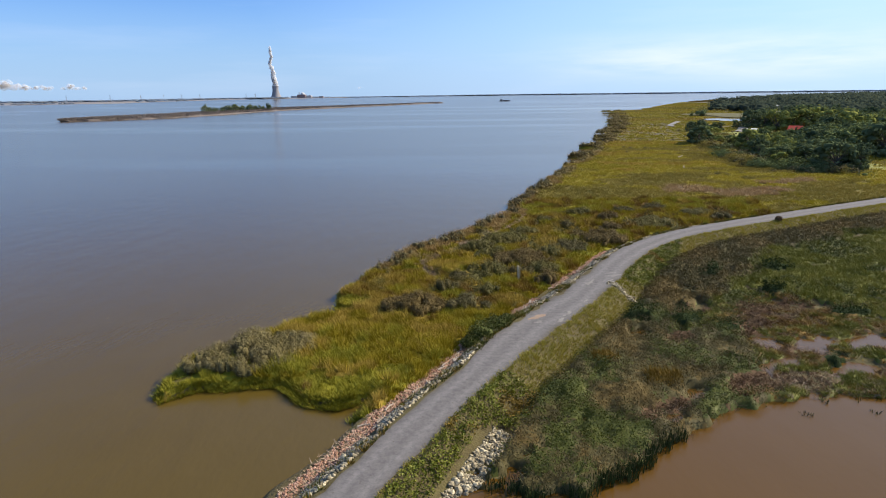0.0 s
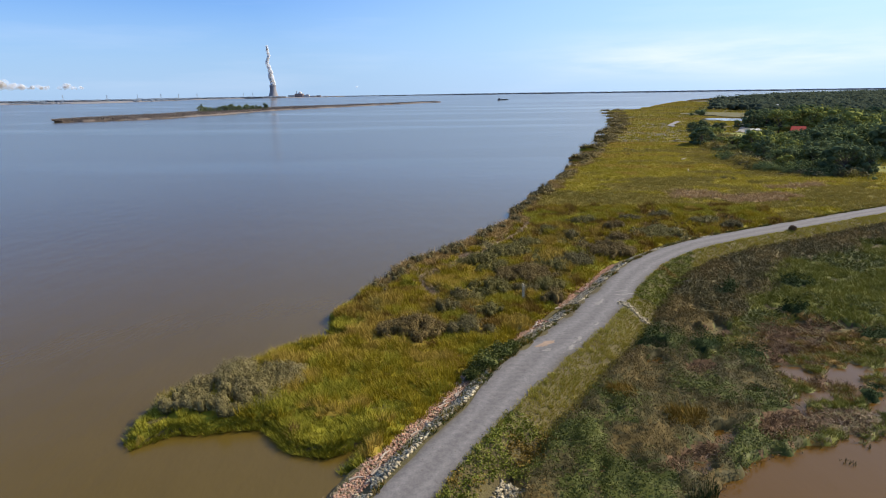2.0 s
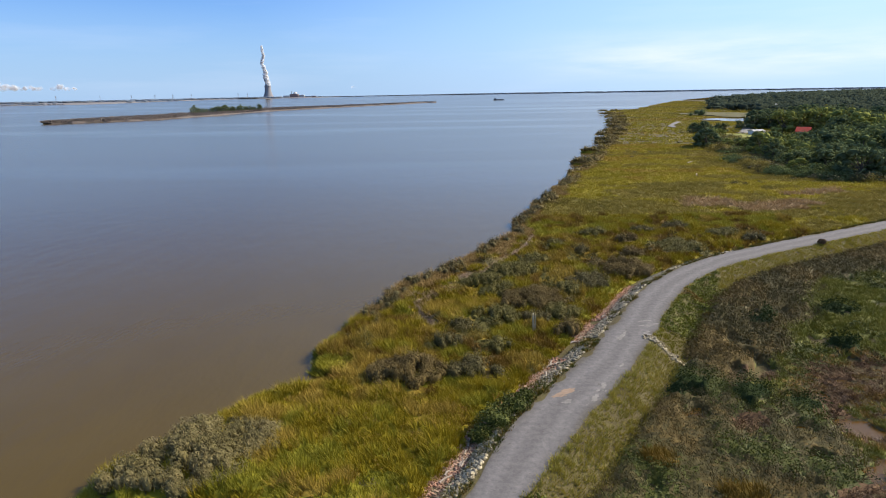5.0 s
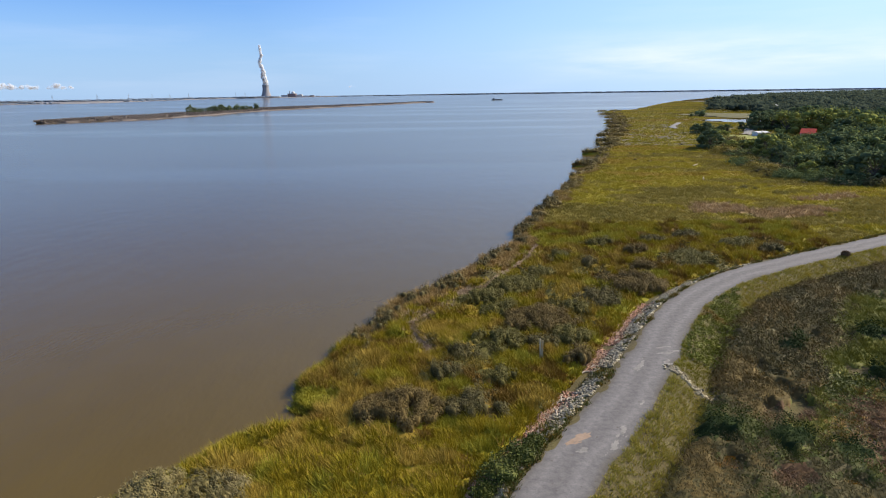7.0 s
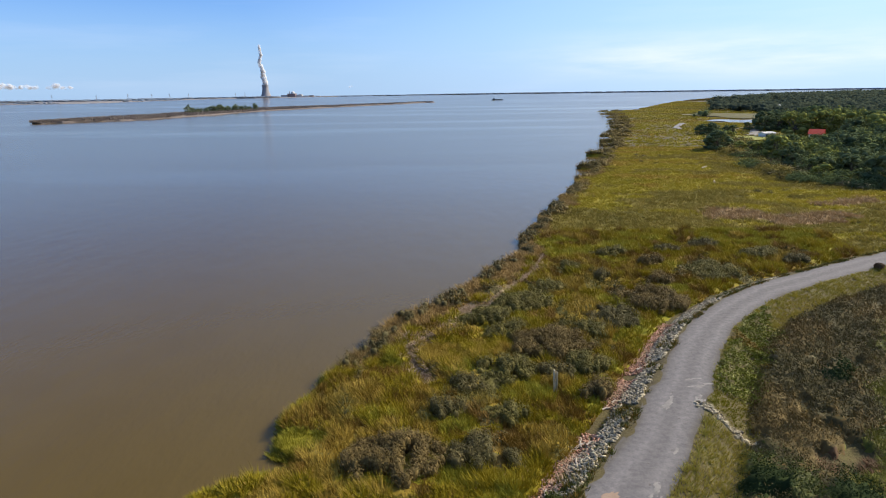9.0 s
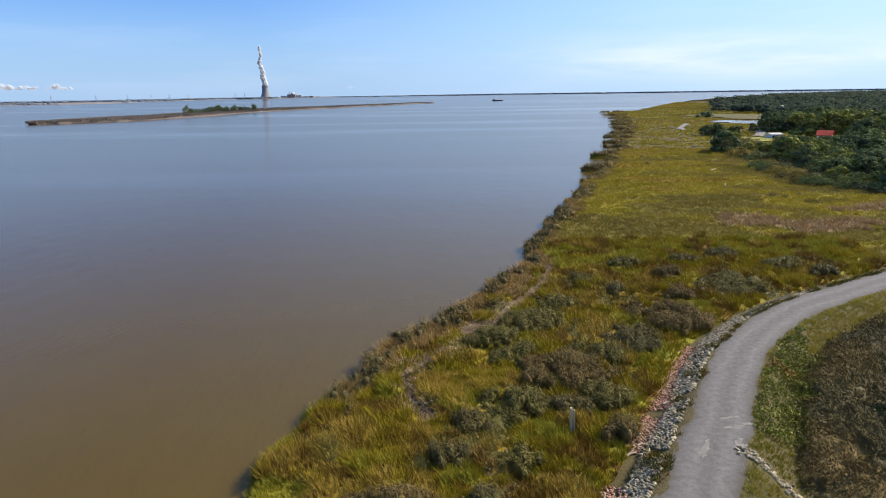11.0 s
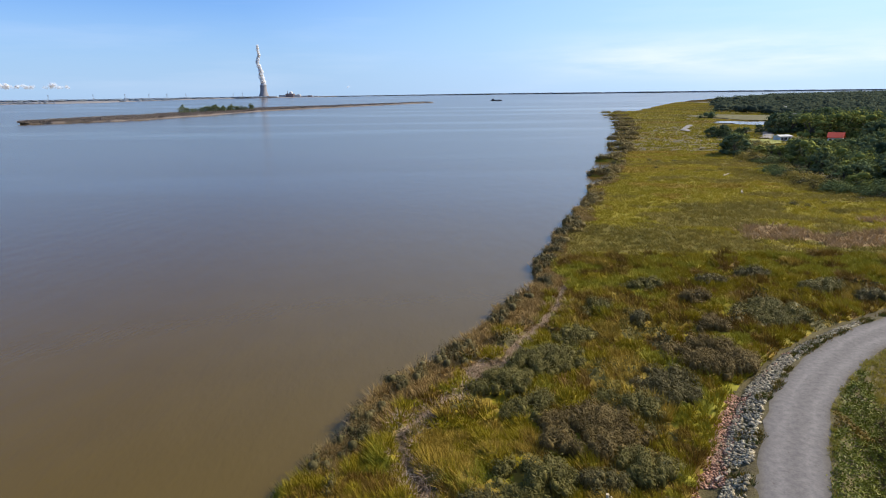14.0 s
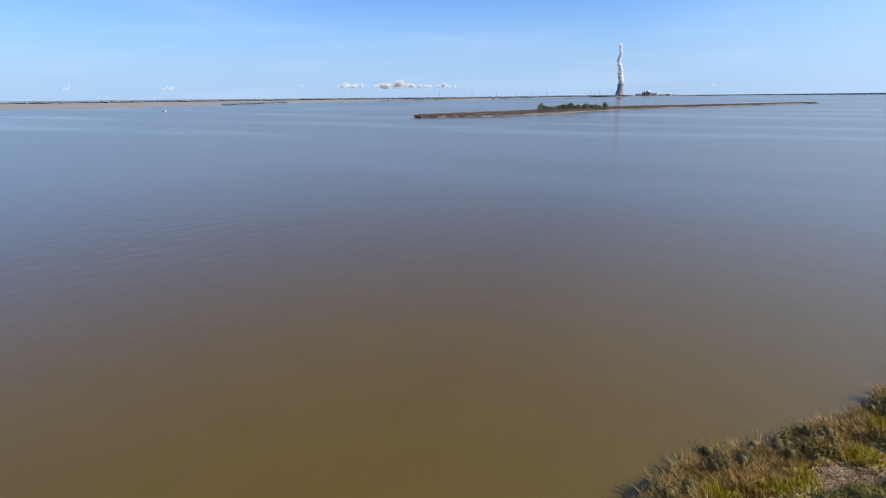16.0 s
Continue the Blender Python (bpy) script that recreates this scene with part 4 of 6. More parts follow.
def bare_trail():
    """A strip of bare sand, 1 to 1.6 m wide, lying on the marsh."""
    d = np.gradient(TRAIL, axis=0)
    d /= np.linalg.norm(d, axis=1)[:, None]
    v = []
    for i, (p, q) in enumerate(zip(TRAIL, d)):
        w = 0.15 + 0.6 * float(vnoise(np.array([i * 0.8]), np.array([0.0]), 1.0, 12)[0])
        for o in (-w, -w * 0.4, w * 0.4, w):
            v.append((p[0] + q[1] * o, p[1] - q[0] * o))
    v = np.array(v)
    v = np.c_[v, height(v[:, 0], v[:, 1]) + 0.05]
    runs = np.arange(len(TRAIL) - 1)
    runs = runs[vnoise(runs * 0.45, runs * 0.0, 1.0, 14) > 0.42]
    i = (runs[:, None] * 4 + np.arange(3)[None]).ravel()
    tagged(new("trail", mesh_np("trail", v, np.c_[i, i + 1, i + 5, i + 4], M_SAND, True)), "bare sandy trail worn behind the bank reeds", "trail", kind="structure")


bare_trail()


def shrub_stand(cx, cy, rx, ry, turn, kind):
    """One stand of shrubs: woody stems under a leafy canopy."""
    mat, word = {"grey": (M_GREY, "grey-brown leafy"), "olive": (M_OLIVE, "dark olive-green"), "tan": (M_TAN, "tan and olive reedy"), "blue": (M_BLUE, "blue-green willowy")}[kind]
    n = int(rx * ry * 3.14 * 2.4)
    a, q = RNG.uniform(0, 2 * np.pi, n), np.sqrt(RNG.uniform(0, 1, n))
    c, s = math.cos(turn), math.sin(turn)
    ux, uy = np.cos(a) * q * rx, np.sin(a) * q * ry
    x, y = cx + ux * c - uy * s, cy + ux * s + uy * c
    ok = (coast(x, y) > 0.3) & (blob(x, y, cx, cy, rx, ry, turn) > 0.2)
    x, y, q = x[ok], y[ok], q[ok]
    z = height(x, y)
    top = (2.3 if kind in ("grey", "tan") else 2.0) * (0.55 + 0.6 * vnoise(x, y, 1.8, 51)) * (1.05 - 0.35 * q)
    root = new("shrub_stand")
    root.location = (cx, cy, float(np.min(z)))
    tagged(root, f"dense stand of {word} shrubs growing in the marsh", "shrub", "shrub stands")
    off = np.array([cx, cy, float(np.min(z))])
    per = 180
    d = RNG.normal(size=(len(x), per, 3))
    d /= np.linalg.norm(d, axis=2)[:, :, None]
    d *= RNG.uniform(0.5, 1.15, (len(x), per, 1))
    px = x[:, None] + d[:, :, 0] * 0.6
    py = y[:, None] + d[:, :, 1] * 0.6
    pz = z[:, None] + top[:, None] * (0.55 + 0.5 * d[:, :, 2])
    v, f = joined(leaves(px.ravel(), py.ravel(), pz.ravel(), 0.27, 0.3, d, True), cores(x, y, z + top * 0.4, np.full(len(x), 0.36), top * 0.36))
    fol = new("foliage", mesh_np("foliage", v - off, f, mat, True))
    fol.parent = root
    v, f = blades(x, y, z, top * 0.9, 0.05, 0.3, 5, 0.3, False)
    st = new("understorey", mesh_np("understorey", v - off, f, M_BARK))
    st.parent = root
    tagged(st, kind="stuff")


for row in STANDS:
    shrub_stand(*row)


M_FIELD = material("dry field", [(0.0792, 0.07225, 0.0252), (0.1224, 0.1105, 0.0396)], 0.02, 0.3, 0.95, 0.6, 0.8)
FIELD = (290, 610, 50, 60)


MAUVES = [(60, 148, 6.5, 7, 0.2), (73, 143, 10, 4.5, 0.35), (47, 128, 3.2, 2.4, 0.4), (60, 122, 3.0, 1.6, 0.4), (92, 160, 9, 3, 0.3)]


def mid_growth(x, y):
    c, (r, a) = coast(x, y), road(x, y)
    d1, i1 = mound(x * 0.7, y, 6.0, 64)
    d2, i2 = mound(x * 0.8, y, 2.6, 65)
    h = 0.3 + 0.3 * vnoise(x * 0.6, y, 14, 60) + 0.7 * d1 * frac(i1 * 7.3) ** 1.5 + 0.4 * d2 * frac(i2 * 5.1) ** 1.5
    h = h * ramp01(c, 0, 1.2) * ramp01(-r, 4.2, 5.5) * ramp01(np.maximum(y - 131, x - 64), 0, 1.5)
    pick = vnoise(x * 0.5, y, 18, 62) * 0.5 + frac(i1 * 13.7) * 0.28 + vnoise(x * 0.6, y, 6, 63) * 0.22
    return h, pick


def mid_kinds(x, y, got):
    """0 cordgrass, 1 rushes, 2 golden grass, 3 mauve reed heads."""
    pick = got[1] + RNG.normal(0, 0.03, len(x))
    pick = pick + 0.2 * ramp01(174 - y, 0, 44)
    kind = np.where(pick > 0.57, 1, np.where(pick < 0.35, 2, 0))
    kind[spots(x, y, MAUVES) > RNG.uniform(0.2, 0.75, len(x))] = 3
    return kind


def marsh_mid():
    mats = (M_CORDLIT, M_OLIVEFAR, M_GOLD, M_MAUVE)
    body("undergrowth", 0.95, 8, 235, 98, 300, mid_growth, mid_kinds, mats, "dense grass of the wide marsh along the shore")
    x, y = scatter(8, 235, 98, 300, 1.5)
    got, gx, gy = slope_of(mid_growth, x, y)
    kind = mid_kinds(x, y, got)
    keep = (got[0] > 0.15) & (x < 22 + 0.86 * y)
    x, y, h, gx, gy, kind = (v[keep] for v in (x, y, got[0], gx, gy, kind))
    for j, label in enumerate(("yellow-green cordgrass spreading over the marsh", "darker olive rushes in patches over the marsh",
                               "golden ripe grass in patches over the marsh", "dry mauve-brown reed heads in a broad patch")):
        q = kind == j
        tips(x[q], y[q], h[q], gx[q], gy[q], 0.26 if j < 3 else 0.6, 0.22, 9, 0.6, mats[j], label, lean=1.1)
    # the furthest marsh, coarser
    x, y = scatter(20, 520, 300, 1500, 0.085)
    c = coast(x, y)
    keep = (c > 0.5) & (x < 60 + 0.6 * y) & ~((np.hypot((x - 236) / 26, (y - 512) / 30) < 1)) & (np.hypot((x - FIELD[0]) / FIELD[2], (y - FIELD[1]) / FIELD[3]) > 1)
    x, y = x[keep], y[keep]
    h, (lx, ly), idn, dome = mounds(x, y, 11.0, 0.5, 1.1, 67)
    pick = vnoise(x * 0.5, y, 45, 65) * 0.6 + idn * 0.1 + vnoise(x, y, 12, 66) * 0.15 + RNG.uniform(0, 0.15, len(x))
    olive, gold = pick > 0.6, pick < 0.36
    z = height(x, y)
    for sel, mat, label in ((~olive & ~gold, M_CORDLIT, "far yellow-green cordgrass on the marsh"), (olive, M_OLIVEFAR, "far olive rushes on the marsh"),
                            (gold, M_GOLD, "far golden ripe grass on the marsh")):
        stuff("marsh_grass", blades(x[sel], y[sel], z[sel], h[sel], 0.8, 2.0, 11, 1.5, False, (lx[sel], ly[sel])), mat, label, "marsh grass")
    x, y = scatter(250, 1400, 1400, 2700, 0.02)
    keep = coast(x, y) > 2
    x, y = x[keep], y[keep]
    stuff("marsh_grass", blades(x, y, height(x, y), 1.4, 3.0, 5.0, 10, 0.8, False), M_OLIVEGRASS, "distant olive marsh grass behind the point", "marsh grass")
    # low bushes dotted over the marsh
    x, y = scatter(10, 200, 100, 420, 0.0045)
    c, (r, a) = coast(x, y), road(x, y)
    keep = (c > 1) & (r < -6) & (x < 40 + 0.6 * (y - 60)) & (vnoise(x, y, 20, 68) > 0.5) & ((y > 132) | (x > 64))
    cushions(x[keep], y[keep], 1.4, 1.0, 0.3, 110, M_OLIVE, "marsh_bushes", "dark low bushes dotted over the marsh")
    # round tufts on the far bank
    x, y = scatter(20, 200, 140, 720, 0.13)
    c = coast(x, y)
    keep = (c > 0.1) & (c < 3.6)
    cushions(x[keep], y[keep], 1.9, 1.7, 0.46, 55, M_BANKFAR, "bank_bushes", "olive-brown tufts along the far bank")
    x, y = [], []
    for tx, ty, long, half in HEADS:
        n = int(3.2 * long)
        u = RNG.uniform(0, long + half, n)
        x.append(tx + 0.5 * half + u)
        y.append(ty + 0.15 * u + RNG.uniform(-0.75, 0.75, n) * half)
    x, y = np.concatenate(x), np.concatenate(y)
    cushions(x, y, 1.9, 2.5, 0.42, 90, M_BANKFAR, "bank_bushes", "rounded olive-brown thickets on the heads of the far bank")


marsh_mid()


# ---- dike verges and the marsh behind it ----
def verges():
    x, y = scatter(-14, 100, 26, 132, 16.0)
    r, a = road(x, y)
    keep = (np.abs(r) > 1.5) & (np.abs(r) < 6.4)
    x, y, r, a = x[keep], y[keep], r[keep], a[keep]
    a = a - ROAD_S0
    u = RNG.uniform(0, 1, len(x))
    # left verge: thin grass between gravel and stones
    e = r + widening(a)
    left = (e < -1.2 - 0.35 * vnoise(x, y, 1.5, 78)) & (e > -1.7 - 2.2 * vnoise(x, y, 2.4, 71)) & (vnoise(x, y, 1.6, 72) > 0.5)
    # right slope: green vines near, dry grass, a lawn patch, vines again at the bend
    vine = (r > 1.95 + 0.5 * vnoise(x, y, 1.5, 73)) & ((a < 20) | (a + 7 * (vnoise(x, y, 4, 79) - 0.5) > 54)) & (a + 9 * (vnoise(x, y, 5, 80) - 0.5) < 76)
    grass = (r > 1.8 + 0.3 * vnoise(x, y, 1.5, 73)) & ~vine & (r < 4.9 + vnoise(x, y, 2, 74)) & ~ditch_zone(x, y)
    lawn = grass & (a > 47) & (a < 55)
    for sel, geo, mat, label in (
            (left & (u < 0.55), (0.3, 0.06, 0.2, 11, 0.7), M_MARSHGREEN, "thin green weeds between the road and the stones"),
            (left & (u >= 0.55), (0.28, 0.06, 0.2, 11, 0.8), M_HERB, "yellowing weeds between the road and the stones"),
            (grass & ~lawn, (0.24, 0.06, 0.2, 11, 0.8), M_MOWN, "short yellowed grass on the dike slope"),
            (lawn, (0.18, 0.06, 0.2, 11, 0.8), M_BRIGHT, "short green grass on the dike slope")):
        h, w, s, k, ln = geo
        stuff("verge_grass", blades(x[sel], y[sel], height(x[sel], y[sel]), h * (0.6 + vnoise(x[sel], y[sel], 1, 75)), w, s, k, ln, False), mat, label, "grass")
    sel = vine & ~rock_zone(x, y)
    d1, i1 = mound(x[sel], y[sel], 1.5, 76)
    h = (0.12 + 0.5 * d1 * (0.4 + 0.6 * i1)) * ramp01(r[sel], 1.9, 2.7)
    e_ = 0.2
    gx, gy = (d1 - mound(x[sel] + e_, y[sel], 1.5, 76)[0]) / e_ * 0.5, (d1 - mound(x[sel], y[sel] + e_, 1.5, 76)[0]) / e_ * 0.5
    lit = vnoise(x[sel], y[sel], 2.5, 77) + 0.5 * frac(i1 * 5.7) > 1.0
    for q, mat, label in ((~lit, M_VINE, "bright green leafy vines matting the dike slope"), (lit, M_HERB, "yellowing leafy vines matting the dike slope")):
        sprays(x[sel][q], y[sel][q], h[q], gx[q], gy[q], 0.19, 11, mat, label, "vines", "slope_vines", rise=0.2)


DITCH = np.array([(20.0, 69.6), (21.2, 67.9), (22.4, 66.4), (23.6, 65.4)])


def ditch_zone(x, y):
    return segment_distance(np.asarray(x, float), np.asarray(y, float), DITCH)[0] < 0.8


YELLOWS = [(19.0, 46.2, 1.8, 1.2, 0.2), (32.6, 69.0, 2.0, 1.5, 0.4), (40.0, 62.5, 3.0, 1.4, 0.4), (15.0, 50.5, 1.6, 1.2, 0.5)]
TANS = [(28.0, 63.2, 2.2, 1.2, 0.4), (23.6, 55.0, 1.5, 1.0, 0.3), (17.5, 41.0, 2.6, 1.0, 0.5), (26.5, 45.2, 3.6, 1.4, 0.4), (31.5, 46.4, 3.2, 1.6, 0.4)]
DARKS = [(25.8, 59.4, 1.9, 1.4, 0.1), (34.8, 75.4, 1.8, 1.2, 0.2), (20.6, 60.8, 2.4, 1.8, 0.2), (46.0, 79.0, 2.6, 1.6, 0.3), (40.5, 70.0, 2.0, 1.4, 0.3), (29.5, 58.0, 1.4, 1.0, 0), (36.4, 49.6, 1.3, 1.0, 0), (45.5, 62.5, 2.2, 1.2, 0.3)]


def back_growth(x, y):
    """Behind the dike: how tall the growth stands, and what picks its kind."""
    r, a = road(x, y)
    d1, i1 = mound(x, y, 3.2, 52)
    d2, i2 = mound(x, y, 1.4, 53)
    d3, i3 = mound(x, y, 0.7, 54)
    rim = (vnoise(x, y, 6, 82) - 0.5) * 7
    wet = ramp01(x - 0.30 * (y - 30) + rim, 20.5, 25) * ramp01(66 + 0.18 * (x - 30) - y + rim, 0, 5)
    green = (1 - wet) * ramp01(r + rim, 12, 15) * ramp01(y + 0.3 * rim, 57, 62)
    reedy = (1 - wet) * (1 - green) * ramp01(y + 0.5 * rim, 63, 67)
    near = np.clip(1 - wet - green - reedy, 0, 1)
    tan, dark = spots(x, y, TANS), spots(x, y, DARKS)
    h = near * (0.55 + 0.75 * d1 * (0.3 + 0.7 * frac(i1 * 7.3)) + 0.45 * d2 + 0.12 * d3) + reedy * (0.8 + 0.35 * d1 + 0.35 * d2 + 0.15 * d3)
    h = h + green * (0.25 + 0.4 * d1 * frac(i1 * 5.3) + 0.25 * d2 + 0.1 * d3) + wet * (0.12 + 0.45 * d2 * (frac(i2 * 3.7) > 0.62))
    h = h * (1 - 0.75 * tan) + dark * (0.5 + 0.4 * d2)
    h = h * ramp01(r, 4.6, 6.4) * (1 - ramp01(pool(x, y), 0.25, 0.7)) * (1 - ramp01(puddles(x, y), 0.15, 0.6)) * np.where(rock_zone(x, y), 0.0, 1.0)
    return h, 0.6 * frac(i1 * 13.7) + 0.4 * frac(i2 * 9.1), wet, green, reedy, tan, dark


def back_kinds(x, y, got):
    """0 dead stalks, 1 dark bushes, 2 grey-brown shrubs, 3 grey-green shrubs, 4 green shrubs, 5 yellow herbs, 6 low green, 7 rusty herbs."""
    h, u, wet, green, reedy, tan, dark = got
    chance = RNG.uniform(0, 1, len(x))
    g = 0.55 * vnoise(x, y, 4.5, 84) + 0.45 * u + RNG.normal(0, 0.04, len(x))
    kind = np.where(g > 0.62, 2, np.where(g > 0.43, 3, 4))
    kind[spots(x, y, YELLOWS) > 0.4] = 5
    q = reedy > chance
    kind[q] = np.where(g[q] > 0.52, 2, 3)
    q = green > chance
    kind[q] = np.where(g[q] > 0.36, 6, 4)
    q = wet > chance
    kind[q] = np.where(g[q] > 0.47, 6, np.where(g[q] > 0.36, 7, 0))
    kind[tan > 0.3] = 0
    kind[dark > 0.4] = 1
    return kind


def backmarsh():
    mats = (M_DEAD, M_RUSH, M_GREY, M_GREYGREEN, M_MARSHGREEN, M_HERB, M_FRESH, M_RUST)
    body("undergrowth", 0.33, -3, 92, 26, 122, back_growth, back_kinds, mats, "dense uneven undergrowth of the marsh behind the dike")
    for lo, hi, dens, ln, wd, k, leaf, n_ in ((26, 66, 15.0, 0.3, 0.055, 10, 0.16, 9), (66, 124, 8.5, 0.36, 0.09, 9, 0.26, 10)):
        x, y = scatter(-3, 92, lo, hi, dens)
        got, gx, gy = slope_of(back_growth, x, y)
        kind = back_kinds(x, y, got)
        h = got[0]
        keep = (h > 0.09) & (x < 24 + 0.86 * y)
        x, y, h, gx, gy, kind = (v[keep] for v in (x, y, h, gx, gy, kind))

        def leafy(sel, mat, label, feathery=False, size=1.0):
            sprays(x[sel], y[sel], h[sel], gx[sel], gy[sel], leaf * size, n_, mat, label, grassy=feathery)

        def grass(sel, mat, label, word="marsh grass", long=1.0, lean=0.5):
            tips(x[sel], y[sel], h[sel], gx[sel], gy[sel], ln * long, wd, k, 0.22, mat, label, word, "back_marsh_growth", lean)
        leafy(kind == 1, M_RUSH, "dark green bushes behind the dike")
        leafy(kind == 2, M_GREY, "grey-brown feathery marsh shrubs behind the dike", True, 1.4)
        leafy(kind == 3, M_GREYGREEN, "grey-green marsh shrubs behind the dike", True, 1.4)
        leafy(kind == 4, M_MARSHGREEN, "dark green marsh shrubs behind the dike")
        grass(kind == 5, M_HERB, "yellow-green leafy herbs behind the dike", "herbs")
        grass(kind == 6, M_FRESH, "low green grass and herbs behind the dike", "herbs", 0.8, 0.9)
        grass(kind == 7, M_RUST, "low rusty brown herbs on the wet ground", "herbs", 0.6, 1.0)
        grass(kind == 0, M_DEAD, "rusty brown dead stalks over wet ground by the pond", "dead stalks", 0.5, 1.8)
    # pale and rusty litter lying on the wet ground
    x, y = scatter(9, 60, 33, 62, 9.0)
    wet, tan = back_growth(x, y)[2], spots(x, y, TANS)
    keep = ((tan > 0.2) | (wet > 0.5) & (vnoise(x, y, 3, 89) > 0.6)) & (pool(x, y) < 0.6) & (puddles(x, y) < 0.5) & (road(x, y)[0] > 6)
    x, y = x[keep], y[keep]
    sel = RNG.uniform(0, 1, len(x)) < 0.3
    stuff("dead_stalks", blades(x[sel], y[sel], height(x[sel], y[sel]) + 0.1, 0.14, 0.06, 0.4, 6, 3.0, False), M_DEADPALE, "pale broken reed litter on the wet ground", "dead stalks")
    stuff("dead_stalks", blades(x[~sel], y[~sel], height(x[~sel], y[~sel]) + 0.06, 0.16, 0.07, 0.4, 6, 2.6, False), M_DEAD, "rusty brown broken stalks on the wet ground", "dead stalks")
    # dark rushes standing at the water's edge, a few tufts out in the pond
    x, y = scatter(2, 24, 26, 42, 9.0)
    p = pool(x, y)
    keep = (p > 0.1) & (p < 0.97) & (x < 17.5)
    x, y = np.r_[x[keep], 28.5, 28.3, 34.0, 33.8, 36.0, 35.6, 31.0], np.r_[y[keep], 40.9, 41.1, 41.4, 43.2, 42.6, 43.4, 43.0]
    stuff("pond_rushes", blades(x, y, np.maximum(height(x, y), 0.1), np.where(x < 18, 1.15, 0.5), 0.06, 0.35, 14, 0.3), M_RUSH, "dark green rushes at the pond edge", "rushes")


def rock_zone(x, y):
    r, a = road(x, y)
    return (r > 4.1) & (r < 6.3) & (a - ROAD_S0 < 13.5)


verges()
backmarsh()


# ---- trees ----
def tree_kind(seed, tall, wide, n_leaf, leaf, mat, word):
    """A broad-leaved tree: trunk with limbs, and a crown of clumps with gaps."""
    rng = random.Random(seed)
    root = new("tree")
    bm = bmesh.new()
    tube(bm, (0, 0, -0.3), (0.1, 0, tall * 0.4), tall * 0.03, tall * 0.02)
    clumps = []
    for k in range(20):
        a, e = rng.uniform(0, 6.28), rng.uniform(0.1, 1.0)
        rr = wide * 0.5 * math.sqrt(rng.uniform(0.05, 1.0)) * (1.05 - 0.7 * e * e)
        c = Vector((math.cos(a) * rr, math.sin(a) * rr, tall * (0.14 + 0.74 * e)))
        clumps.append((c, wide * rng.uniform(0.11, 0.25)))
        tube(bm, (0.05, 0, tall * rng.uniform(0.2, 0.4)), c, tall * 0.012, tall * 0.004, 5)
    for k in range(5):
        a = k * 1.257 + rng.uniform(-0.3, 0.3)
        clumps.append((Vector((math.cos(a) * wide * 0.27, math.sin(a) * wide * 0.27, tall * 0.17)), wide * 0.24))
    part("trunk", bm, M_BARK, root)
    pts, outs = [], []
    for c, q in clumps:
        for k in range(n_leaf // len(clumps) + 4):
            d = Vector((rng.gauss(0, 1), rng.gauss(0, 1), rng.gauss(0, 1))).normalized()
            outs.append(tuple(d))
            d = d * (q * rng.uniform(0.4, 1.2))
            pts.append((c.x + d.x, c.y + d.y, c.z + d.z * 0.8))
    pts = np.array(pts)
    cc = np.array([(*c, q) for c, q in clumps])
    solid = cores(cc[:, 0], cc[:, 1], cc[:, 2], cc[:, 3] * 0.5, cc[:, 3] * 0.4)
    crown = new("crown", mesh_np("crown", *joined(leaves(pts[:, 0], pts[:, 1], pts[:, 2], leaf, 0.25, outs, False, 0.55), solid), mat, True))
    crown.parent = root
    return tagged(root, f"{word} broad-leaved tree at the edge of the woods", "tree", "trees of the woods")


TALL = (9, 11, 8.5, 12, 7.5, 10, 9, 11, 10)
LOOKS = ((M_TREE, "green"), (M_TREE, "green"), (M_TREE, "green"), (M_TREEDARK, "dark green"), (M_TREEDARK, "dark green"), (M_TREEDARK, "dark green"),
         (M_TREELIGHT, "light green"), (M_TREELIGHT, "light green"), (M_TREE, "green"))
TREES = [tree_kind(100 + i, h, w, 680, 0.84, *LOOKS[i]) for i, (h, w) in enumerate(zip(TALL, (9, 10, 10, 9.5, 8.5, 11, 10.5, 12, 9)))]
ANY, DARK, LIGHT = (0, 1, 2, 3, 4, 8, 5, 6), (3, 4, 5), (6, 7, 0)
# groups of trees: middle, half sizes, turn, how many, least and greatest height, kinds
GROVES = [(119, 286, 6, 4, 0.3, 6, 6, 9.5, DARK), (150, 352, 8, 6, 0, 4, 4, 6, ANY), (158, 376, 12, 5, 0.2, 9, 5, 7.5, DARK), (143, 272, 22, 6, -0.1, 24, 6.5, 8.5, LIGHT),
          (206, 404, 17, 13, 0.3, 22, 10, 13.5, DARK), (196, 356, 5, 4, 0, 2, 13, 15, (6, 7)), (214, 352, 8, 8, 0, 4, 13, 16, (7, 1, 6)),
          (124, 216, 12, 16, 0.2, 17, 5.5, 9.5, ANY), (114, 200, 7, 9, 0, 5, 3.5, 6.5, ANY), (122, 184, 6, 4, 0.2, 5, 8, 10.5, DARK), (138, 238, 22, 14, 0.2, 24, 7, 12, ANY), (168, 232, 14, 18, 0, 24, 9, 14, ANY),
          (176, 275, 30, 16, 0.2, 26, 7.5, 11, ANY), (215, 300, 26, 30, 0, 30, 9, 15, ANY), (255, 345, 34, 34, 0, 34, 9, 15, ANY), (262, 425, 36, 36, 0, 36, 9, 15, ANY), (300, 400, 20, 40, 0, 14, 10, 15, ANY)]
# open ground in front of the houses, the drive, the lawn and the pool: place, its height, half width
OPEN = [(187, 329, 4.9, 9), (172, 350, 3.8, 8), (162, 350, 1.0, 6), (197, 410, 1.3, 4), (214, 492, 1.4, 15), (222, 497, 1.4, 12)]


